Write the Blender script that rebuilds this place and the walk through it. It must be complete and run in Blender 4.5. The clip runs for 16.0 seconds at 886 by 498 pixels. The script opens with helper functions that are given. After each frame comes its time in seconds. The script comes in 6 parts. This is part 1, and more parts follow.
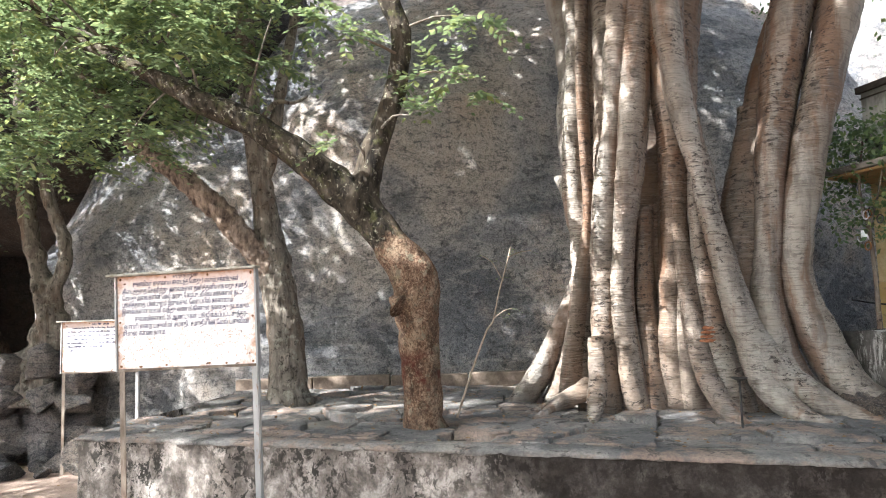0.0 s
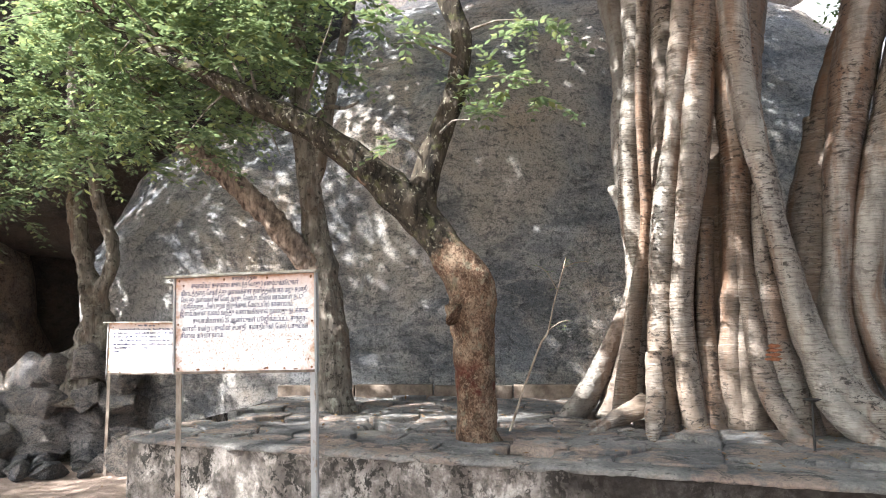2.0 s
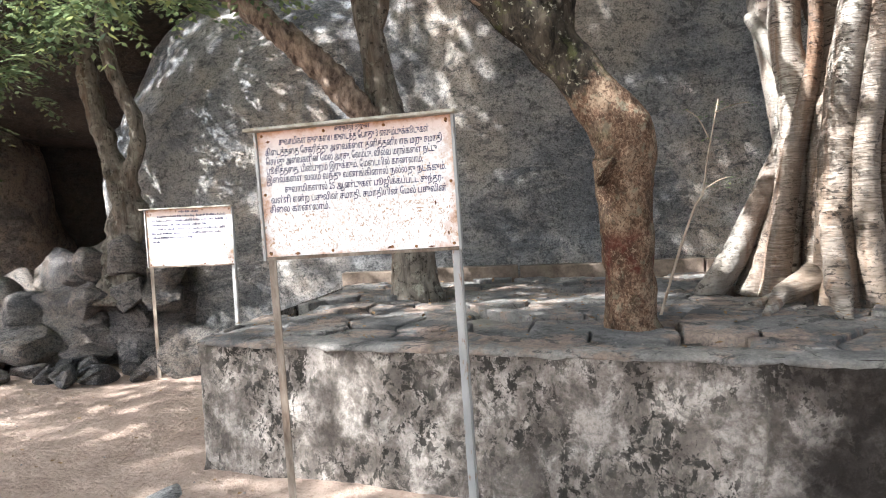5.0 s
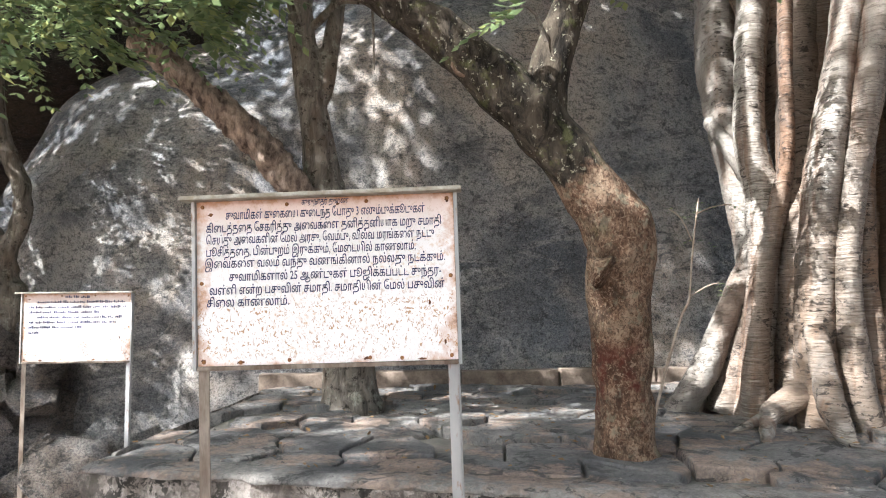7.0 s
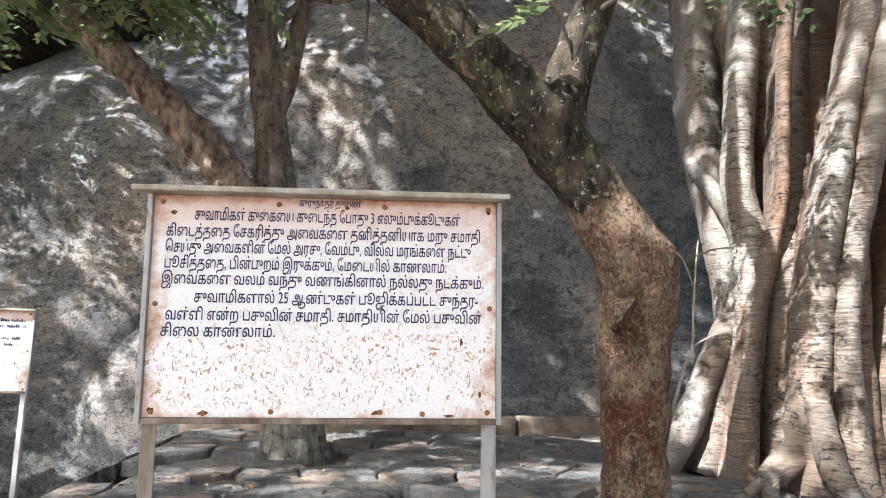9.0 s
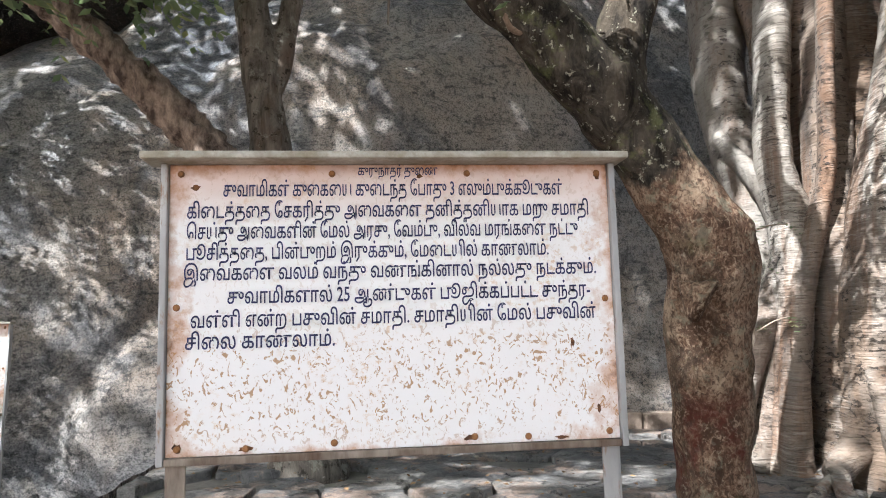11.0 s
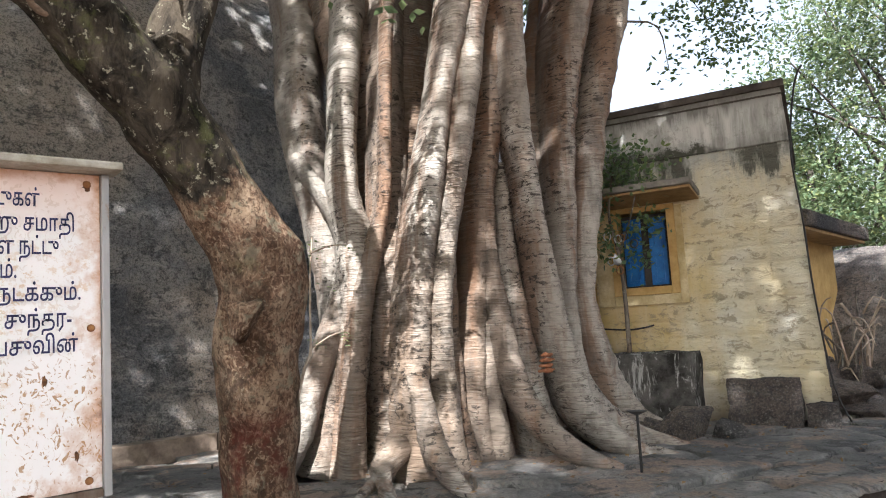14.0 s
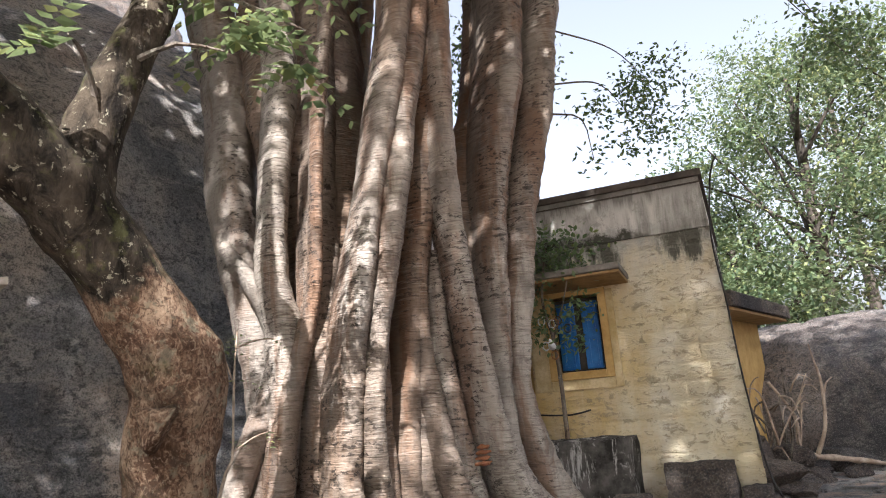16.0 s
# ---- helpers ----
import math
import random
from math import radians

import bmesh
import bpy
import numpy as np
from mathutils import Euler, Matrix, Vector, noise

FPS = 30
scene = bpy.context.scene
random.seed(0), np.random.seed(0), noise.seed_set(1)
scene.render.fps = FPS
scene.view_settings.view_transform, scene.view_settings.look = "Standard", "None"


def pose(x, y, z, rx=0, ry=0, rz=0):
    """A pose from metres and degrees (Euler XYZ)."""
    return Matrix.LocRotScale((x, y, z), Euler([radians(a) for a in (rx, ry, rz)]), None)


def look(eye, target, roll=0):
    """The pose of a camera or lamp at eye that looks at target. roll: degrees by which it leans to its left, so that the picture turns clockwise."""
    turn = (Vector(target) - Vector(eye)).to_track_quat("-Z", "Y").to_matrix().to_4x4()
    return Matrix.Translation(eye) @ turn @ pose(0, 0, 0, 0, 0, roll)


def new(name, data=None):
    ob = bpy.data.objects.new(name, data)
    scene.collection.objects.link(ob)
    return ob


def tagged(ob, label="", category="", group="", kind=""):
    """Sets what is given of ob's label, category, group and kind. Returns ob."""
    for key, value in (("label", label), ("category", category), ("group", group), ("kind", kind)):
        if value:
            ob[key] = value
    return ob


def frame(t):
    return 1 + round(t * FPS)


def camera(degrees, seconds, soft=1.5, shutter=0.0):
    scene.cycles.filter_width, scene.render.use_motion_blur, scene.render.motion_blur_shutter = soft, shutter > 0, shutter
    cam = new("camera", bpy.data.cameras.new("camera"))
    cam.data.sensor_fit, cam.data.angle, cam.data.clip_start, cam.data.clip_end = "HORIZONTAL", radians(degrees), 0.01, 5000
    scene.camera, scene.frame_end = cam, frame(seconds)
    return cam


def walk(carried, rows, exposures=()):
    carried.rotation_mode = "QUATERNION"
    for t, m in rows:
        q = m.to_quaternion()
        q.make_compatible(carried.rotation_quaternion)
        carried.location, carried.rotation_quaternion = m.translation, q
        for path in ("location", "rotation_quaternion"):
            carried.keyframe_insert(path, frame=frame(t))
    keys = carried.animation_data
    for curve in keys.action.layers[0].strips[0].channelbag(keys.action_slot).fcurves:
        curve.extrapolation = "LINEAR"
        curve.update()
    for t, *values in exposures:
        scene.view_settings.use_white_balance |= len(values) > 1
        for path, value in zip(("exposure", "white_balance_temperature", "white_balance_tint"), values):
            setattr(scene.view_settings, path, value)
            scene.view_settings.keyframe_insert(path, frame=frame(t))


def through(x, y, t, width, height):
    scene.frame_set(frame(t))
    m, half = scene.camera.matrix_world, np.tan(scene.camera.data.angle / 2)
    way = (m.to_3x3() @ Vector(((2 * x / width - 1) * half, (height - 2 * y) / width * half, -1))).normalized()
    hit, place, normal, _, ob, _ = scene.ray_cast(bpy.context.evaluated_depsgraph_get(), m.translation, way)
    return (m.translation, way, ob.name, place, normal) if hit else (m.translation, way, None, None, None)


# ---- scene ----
cam = camera(66.0, 16.0, 1.0)
EXPOSURE, SKY, SUN = 2.1, 0.10, 5.0
METRES, EYE, TILT, LEAN, TURN = 4.0, 1.725, 5.2, 1.8, 0.0
ROWS = [
    (0.0, 0.0, 0.0, 0.0, 0.0, 0.0, -0.0),
    (0.5, -0.0278, 0.0056, -0.0028, 2.37, -1.13, -0.01),
    (1.0, -0.0448, 0.0112, -0.0032, 0.29, 0.81, -1.04),
    (1.5, -0.0513, 0.0095, -0.0001, 0.31, 4.29, -1.41),
    (2.0, -0.0549, 0.0277, -0.0056, 2.33, 0.86, -1.24),
    (2.5, -0.0649, 0.0801, -0.0183, 9.41, -3.15, 0.67),
    (3.0, -0.1052, 0.1227, -0.0437, 11.71, -9.21, 1.3),
    (5.5, -0.2821, 0.3362, -0.0645, -0.97, -8.35, 1.2),
    (6.0, -0.2958, 0.3812, -0.0665, -3.99, -5.58, 0.76),
    (6.5, -0.3124, 0.4255, -0.0678, -3.65, -2.72, -1.86),
    (7.0, -0.3499, 0.4549, -0.0708, -5.19, -0.81, -1.69),
    (7.5, -0.3854, 0.4868, -0.076, -9.15, -2.79, -1.7),
    (8.0, -0.3983, 0.5301, -0.0818, -9.48, -1.58, -2.57),
    (8.5, -0.401, 0.5719, -0.0818, -10.53, 1.24, -3.5),
    (9.0, -0.4159, 0.5968, -0.0848, -11.93, 2.6, -4.9),
    (11.5, -0.4595, 0.7175, -0.0951, -15.28, 2.08, -1.2),
    (12.0, -0.4525, 0.7148, -0.0959, -20.74, 1.6, -1.93),
    (12.5, -0.4356, 0.7119, -0.0946, -30.19, 2.4, -3.47),
    (13.0, -0.4228, 0.7086, -0.0949, -36.9, 2.58, -3.98),
    (13.5, -0.414, 0.7068, -0.0925, -40.73, 2.8, -3.04),
    (14.0, -0.4046, 0.7028, -0.0858, -46.07, 4.86, -2.13),
    (14.5, -0.3989, 0.6997, -0.0825, -49.77, 6.82, -3.27),
    (15.0, -0.3934, 0.6966, -0.0796, -51.87, 8.47, -3.16),
    (15.5, -0.3906, 0.6995, -0.0769, -52.67, 9.74, -2.49),
    (16.0, -0.3915, 0.6997, -0.0703, -50.96, 11.72, -0.64),
]
walk(cam, [(t, pose(0, 0, EYE, TILT, LEAN, TURN) @ pose(METRES * x, METRES * y, METRES * z, 90 + pitch, roll, yaw)) for t, x, y, z, yaw, pitch, roll in ROWS],
     [(0.0, EXPOSURE + 0.3, 5750, 10), (3.0, EXPOSURE + 0.2, 5700, 10), (7.0, EXPOSURE + 0.02, 5650, 10), (9.0, EXPOSURE - 0.1, 5600, 10), (12.0, EXPOSURE - 0.42, 5550, 10), (12.6, EXPOSURE - 0.46, 5550, 10), (13.2, EXPOSURE - 0.2, 5650, 10), (16.0, EXPOSURE - 0.34, 6000, 16)])

# ---- world and sun ----
SUN_FROM = Vector((-0.60, -0.42, 0.68)).normalized()
world = bpy.data.worlds.new("world")
scene.world = world
world.use_nodes = True
wn = world.node_tree.nodes
sky = wn.new("ShaderNodeTexSky")
sky.sky_type = "NISHITA"
sky.sun_disc = False
sky.sun_elevation = math.asin(SUN_FROM.z)
sky.sun_rotation = math.atan2(SUN_FROM.x, SUN_FROM.y)
sky.dust_density = 6.0
sky.air_density = 1.2
haze = wn.new("ShaderNodeHueSaturation")
haze.inputs["Saturation"].default_value = 0.42
haze.inputs["Value"].default_value = 1.15
world.node_tree.links.new(sky.outputs[0], haze.inputs["Color"])
world.node_tree.links.new(haze.outputs[0], wn["Background"].inputs[0])
wn["Background"].inputs[1].default_value = SKY
sun_data = bpy.data.lights.new("sun", "SUN")
sun_data.energy, sun_data.angle, sun_data.color = SUN, radians(0.6), (1.0, 0.94, 0.84)
sun = new("sun", sun_data)
sun.matrix_world = look(SUN_FROM * 40, (0, 0, 0))


# ---- materials ----
class Mat:
    """A small builder of node materials; all noise is in metres of the world unless local is set."""

    def __init__(self, name, rough=0.8, metal=0.0, local=False, spec=0.3):
        self.m = bpy.data.materials.new(name)
        self.m.use_nodes = True
        self.n, self.l = self.m.node_tree.nodes, self.m.node_tree.links
        self.b = self.n["Principled BSDF"]
        self.b.inputs["Roughness"].default_value = rough
        self.b.inputs["Metallic"].default_value = metal
        self.b.inputs["Specular IOR Level"].default_value = spec
        if local:
            self.co = self.n.new("ShaderNodeTexCoord").outputs["Object"]
        else:
            self.co = self.n.new("ShaderNodeNewGeometry").outputs["Position"]

    def mapped(self, scale=(1, 1, 1), rot=(0, 0, 0)):
        node = self.n.new("ShaderNodeMapping")
        node.inputs["Scale"].default_value = scale
        node.inputs["Rotation"].default_value = [radians(a) for a in rot]
        self.l.new(self.co, node.inputs["Vector"])
        return node.outputs[0]

    def noise(self, scale, detail=5, rough=0.6, stretch=(1, 1, 1), warp=0.0, rot=(0, 0, 0)):
        node = self.n.new("ShaderNodeTexNoise")
        node.inputs["Scale"].default_value = scale
        node.inputs["Detail"].default_value = detail
        node.inputs["Roughness"].default_value = rough
        node.inputs["Distortion"].default_value = warp
        self.l.new(self.mapped(stretch, rot), node.inputs["Vector"])
        return node.outputs["Fac"]

    def cells(self, scale, stretch=(1, 1, 1), feature="F1"):
        node = self.n.new("ShaderNodeTexVoronoi")
        node.feature = feature
        node.inputs["Scale"].default_value = scale
        self.l.new(self.mapped(stretch), node.inputs["Vector"])
        return node.outputs["Distance"]

    def ramp(self, fac, *stops):
        node = self.n.new("ShaderNodeValToRGB")
        e = node.color_ramp.elements
        while len(e) < len(stops):
            e.new(0.5)
        for el, (p, c) in zip(e, stops):
            el.position = p
            el.color = (*c, 1) if isinstance(c, tuple) else (c, c, c, 1)
        self.l.new(fac, node.inputs[0])
        return node.outputs[0]

    def step(self, fac, lo, hi):
        return self.ramp(fac, (lo, 0.0), (hi, 1.0))

    def mix(self, fac, a, b, kind="MIX"):
        node = self.n.new("ShaderNodeMix")
        node.data_type, node.blend_type = "RGBA", kind
        for sock, v in ((node.inputs[0], fac), (node.inputs[6], a), (node.inputs[7], b)):
            if isinstance(v, tuple):
                sock.default_value = (*v, 1)
            elif isinstance(v, (int, float)):
                sock.default_value = v
            else:
                self.l.new(v, sock)
        return node.outputs[2]

    def math(self, op, a, b=0.0):
        node = self.n.new("ShaderNodeMath")
        node.operation = op
        for sock, v in zip(node.inputs, (a, b)):
            if isinstance(v, (int, float)):
                sock.default_value = v
            else:
                self.l.new(v, sock)
        return node.outputs[0]

    def axis(self, which):
        node = self.n.new("ShaderNodeSeparateXYZ")
        self.l.new(self.co, node.inputs[0])
        return node.outputs[which]

    def random(self):
        return self.n.new("ShaderNodeObjectInfo").outputs["Random"]

    def island(self):
        return self.n.new("ShaderNodeNewGeometry").outputs["Random Per Island"]

    def colour(self, c):
        if isinstance(c, tuple):
            self.b.inputs["Base Color"].default_value = (*c, 1)
        else:
            self.l.new(c, self.b.inputs["Base Color"])
        return self

    def bump(self, *layers):
        """layers of (height, strength, metres)"""
        last = None
        for h, strength, dist in layers:
            node = self.n.new("ShaderNodeBump")
            node.inputs["Strength"].default_value = strength
            node.inputs["Distance"].default_value = dist
            self.l.new(h, node.inputs["Height"])
            if last:
                self.l.new(last, node.inputs["Normal"])
            last = node.outputs[0]
        self.l.new(last, self.b.inputs["Normal"])
        return self

    def rough(self, fac, lo, hi):
        node = self.n.new("ShaderNodeMapRange")
        node.inputs["To Min"].default_value, node.inputs["To Max"].default_value = lo, hi
        self.l.new(fac, node.inputs[0])
        self.l.new(node.outputs[0], self.b.inputs["Roughness"])
        return self


def fig_bark(name="fig_bark", age=0.0, grey=0.0):
    m = Mat(name, 0.82, spec=0.12)
    big = m.noise(1.3, 4, 0.6, (1, 1, 0.25))
    mid = m.noise(6, 6, 0.68, (1, 1, 0.4))
    ring = m.noise(11, 3, 0.55, (0.45, 0.45, 7.0), 1.1)
    where = m.ramp(m.noise(2.8, 4, 0.65, (1, 1, 0.6)), (0.44, 0.05), (0.58, 1.0 - 0.8 * grey))
    ring_fine = m.noise(16, 3, 0.6, (0.35, 0.35, 8.0), 0.5)
    fold = m.noise(2.6, 3, 0.6, (0.6, 0.6, 4.5), 0.5)
    scab = m.noise(24, 5, 0.74, (0.5, 0.5, 1.3), 0.6)
    drip = m.noise(3.4, 5, 0.62, (1, 1, 0.10), 0.35)
    c = m.ramp(big, (0.38, (0.26, 0.185, 0.13)), (0.5, (0.34, 0.29, 0.24)), (0.62, (0.43, 0.395, 0.345)))
    c = m.mix(m.ramp(m.random(), (0.0, 0.0), (1.0, 0.5)), c, (0.44, 0.41, 0.355))
    c = m.mix(age, c, (0.19, 0.115, 0.07))
    c = m.mix(m.ramp(drip, (0.50, 0.0), (0.60, 0.7)), c, (0.20, 0.105, 0.058))
    c = m.mix(m.ramp(mid, (0.49, 0.0), (0.62, 0.65)), c, (0.17, 0.155, 0.138))
    c = m.mix(m.ramp(fold, (0.38, 0.2), (0.46, 0.0)), c, (0.15, 0.11, 0.08))
    c = m.mix(m.math("MULTIPLY", where, m.ramp(ring, (0.36, 0.65), (0.46, 0.0))), c, (0.10, 0.075, 0.055))
    c = m.mix(m.ramp(ring_fine, (0.36, 0.45), (0.47, 0.0)), c, (0.12, 0.09, 0.068))
    c = m.mix(m.math("MULTIPLY", where, m.ramp(ring, (0.54, 0.0), (0.64, 0.4))), c, (0.50, 0.455, 0.385))
    c = m.mix(0.75 * grey, c, m.ramp(mid, (0.42, (0.12, 0.108, 0.092)), (0.58, (0.33, 0.31, 0.275))))
    tar = m.math("MULTIPLY", m.ramp(scab, (0.54, 0.0), (0.59, 0.9)), m.ramp(m.noise(2.4, 4, 0.6, (1, 1, 0.5)), (0.42, 0.1), (0.56, 1.0)))
    c = m.mix(tar, c, (0.05, 0.042, 0.036))
    return m.colour(c).bump((mid, 0.5, 0.04), (fold, 0.4, 0.02), (ring, 0.9, 0.018), (ring_fine, 0.9, 0.009), (scab, 0.7, 0.012)).rough(mid, 0.66, 0.92).m


def neem_bark():
    m = Mat("neem_bark", 0.9, spec=0.12)
    z = m.axis(2)
    furrow = m.noise(15, 6, 0.7, (1, 1, 0.4), 0.6)
    flake = m.noise(58, 4, 0.7, (1, 1, 0.8), 0.9)
    scale_n = m.noise(21, 5, 0.7, (1, 1, 0.7), 0.5)
    lichen = m.noise(30, 5, 0.72)
    patch = m.noise(2.2, 4, 0.6)
    blot = m.noise(6.5, 5, 0.68, (1, 1, 0.8), 0.4)
    edge = m.math("ADD", z, m.math("MULTIPLY", m.math("SUBTRACT", patch, 0.5), 1.5))
    dark = m.ramp(furrow, (0.38, (0.012, 0.010, 0.008)), (0.62, (0.072, 0.058, 0.042)))
    dark = m.mix(m.ramp(lichen, (0.595, 0.0), (0.63, 0.8)), dark, (0.27, 0.255, 0.19))
    dark = m.mix(m.ramp(m.noise(9, 5, 0.7), (0.55, 0.0), (0.64, 0.45)), dark, (0.085, 0.09, 0.03))
    bare = m.ramp(blot, (0.38, (0.07, 0.038, 0.023)), (0.5, (0.165, 0.10, 0.063)), (0.62, (0.265, 0.19, 0.128)))
    bare = m.mix(m.ramp(flake, (0.40, 0.8), (0.50, 0.0)), bare, (0.05, 0.028, 0.018))
    bare = m.mix(m.ramp(flake, (0.53, 0.0), (0.62, 0.6)), bare, (0.34, 0.26, 0.18))
    bare = m.mix(m.ramp(scale_n, (0.57, 0.0), (0.63, 0.6)), bare, (0.055, 0.038, 0.026))
    bare = m.mix(m.ramp(m.noise(11, 5, 0.7), (0.56, 0.0), (0.64, 0.55)), bare, (0.19, 0.185, 0.13))
    red = m.math("MULTIPLY", m.ramp(m.noise(5.0, 4, 0.6), (0.47, 0.0), (0.56, 0.85)), m.ramp(m.math("ABSOLUTE", m.math("SUBTRACT", z, 1.22)), (0.12, 1.0), (0.24, 0.0)))
    bare = m.mix(red, bare, (0.085, 0.02, 0.014))
    low = m.mix(m.ramp(m.noise(7, 6, 0.75, (1, 1, 0.6)), (0.40, 0.55), (0.52, 0.05)), bare, dark)
    bare = m.mix(m.ramp(m.math("MULTIPLY", edge, 0.25), (0.47, 0.0), (0.49, 1.0)), low, bare)
    c = m.mix(m.ramp(m.math("ADD", m.math("MULTIPLY", edge, 0.25), m.math("MULTIPLY", scale_n, 0.08)), (0.57, 0.0), (0.605, 1.0)), bare, dark)
    return m.colour(c).bump((patch, 0.4, 0.05), (blot, 0.6, 0.03), (furrow, 0.5, 0.01), (scale_n, 1.0, 0.012), (flake, 0.8, 0.006)).m


def grey_bark():
    m = Mat("grey_bark", 0.9, spec=0.12)
    furrow = m.noise(13, 6, 0.7, (1, 1, 0.25), 0.5)
    patch = m.noise(2.5, 5, 0.6, (1, 1, 0.4))
    c = m.ramp(furrow, (0.32, (0.045, 0.038, 0.03)), (0.62, (0.225, 0.195, 0.16)))
    c = m.mix(m.ramp(patch, (0.52, 0.0), (0.66, 0.7)), c, (0.15, 0.095, 0.06))
    c = m.mix(m.ramp(m.noise(11, 6, 0.75), (0.55, 0.0), (0.61, 0.7)), c, (0.27, 0.26, 0.21))
    c = m.mix(m.ramp(m.noise(16, 6, 0.75), (0.56, 0.0), (0.62, 0.8)), c, (0.025, 0.021, 0.017))
    return m.colour(c).bump((patch, 0.4, 0.04), (furrow, 1.0, 0.03), (m.noise(30, 5, 0.75), 0.7, 0.01)).m


def granite(name, tone=1.0, brown=0.5, tint=0.0):
    m = Mat(name, 0.88, spec=0.08)
    big = m.noise(0.42, 5, 0.62, (1, 1, 0.8), 0.6)
    stain = m.noise(0.75, 7, 0.7, (0.8, 0.8, 0.7), 1.0, (0, 20, 0))
    scab = m.noise(2.4, 8, 0.72, (0.7, 0.7, 1.6), 1.2, (0, 18, 0))
    flaw = m.noise(4.2, 8, 0.76, (0.7, 0.7, 1.3), 1.4, (0, 20, 0))
    scratch = m.noise(9, 6, 0.74, (0.6, 0.6, 1.5), 1.8, (0, 26, 0))
    seam = m.noise(0.55, 3, 0.5, (0.5, 0.5, 1.5), 0.5, (0, 24, 0))
    pit = m.noise(17, 6, 0.75)
    speck = m.noise(60, 3, 0.75)
    c = m.ramp(big, (0.38, (0.125 * tone, 0.13 * tone, 0.14 * tone)), (0.5, (0.215 * tone, 0.21 * tone, 0.205 * tone)), (0.60, (0.30 * tone, 0.27 * tone, 0.235 * tone)))
    c = m.mix(tint, c, (0.30 * tone, 0.21 * tone, 0.155 * tone))
    c = m.mix(m.ramp(m.noise(0.6, 5, 0.65, (1, 1, 0.8)), (0.48, 0.0), (0.60, brown)), c, (0.31 * tone, 0.25 * tone, 0.195 * tone))
    c = m.mix(m.ramp(stain, (0.48, 0.0), (0.57, 0.75)), c, (0.085 * tone, 0.09 * tone, 0.098 * tone))
    c = m.mix(m.ramp(scab, (0.52, 0.0), (0.60, 0.45)), c, (0.35 * tone, 0.325 * tone, 0.29 * tone))
    c = m.mix(m.ramp(flaw, (0.545, 0.0), (0.60, 0.65)), c, (0.055 * tone, 0.055 * tone, 0.057 * tone))
    c = m.mix(m.ramp(scratch, (0.37, 0.6), (0.44, 0.0)), c, (0.06 * tone, 0.06 * tone, 0.062 * tone))
    c = m.mix(m.ramp(scratch, (0.57, 0.0), (0.65, 0.35)), c, (0.38 * tone, 0.36 * tone, 0.33 * tone))
    c = m.mix(m.ramp(seam, (0.494, 0.0), (0.5, 0.35), (0.506, 0.0)), c, (0.04, 0.04, 0.042))
    c = m.mix(m.ramp(pit, (0.39, 0.65), (0.47, 0.0)), c, (0.06, 0.062, 0.065))
    c = m.mix(m.ramp(speck, (0.41, 0.5), (0.50, 0.0)), c, (0.05, 0.052, 0.055))
    c = m.mix(m.ramp(speck, (0.56, 0.0), (0.66, 0.4)), c, (0.46, 0.44, 0.41))
    dent = m.ramp(seam, (0.485, 1.0), (0.5, 0.0), (0.515, 1.0))
    return m.colour(c).bump((scab, 0.9, 0.14), (flaw, 0.9, 0.07), (scratch, 0.9, 0.035), (dent, 0.3, 0.03), (pit, 0.8, 0.035), (speck, 0.7, 0.01)).m


def dirt():
    m = Mat("dirt", 0.95, spec=0.1)
    big = m.noise(0.6, 5, 0.6)
    grit = m.noise(26, 6, 0.75)
    crumbs = m.cells(20)
    c = m.ramp(big, (0.35, (0.32, 0.235, 0.185)), (0.65, (0.46, 0.355, 0.29)))
    c = m.mix(m.ramp(grit, (0.50, 0.0), (0.66, 0.6)), c, (0.16, 0.105, 0.075))
    c = m.mix(m.ramp(m.noise(1.7, 6, 0.7), (0.52, 0.0), (0.64, 0.35)), c, (0.21, 0.145, 0.11))
    c = m.mix(m.ramp(m.noise(7, 5, 0.7), (0.55, 0.0), (0.68, 0.45)), c, (0.47, 0.38, 0.30))
    return m.colour(c).bump((m.noise(4, 6, 0.7), 0.8, 0.07), (grit, 0.9, 0.022), (crumbs, 0.3, 0.012)).m


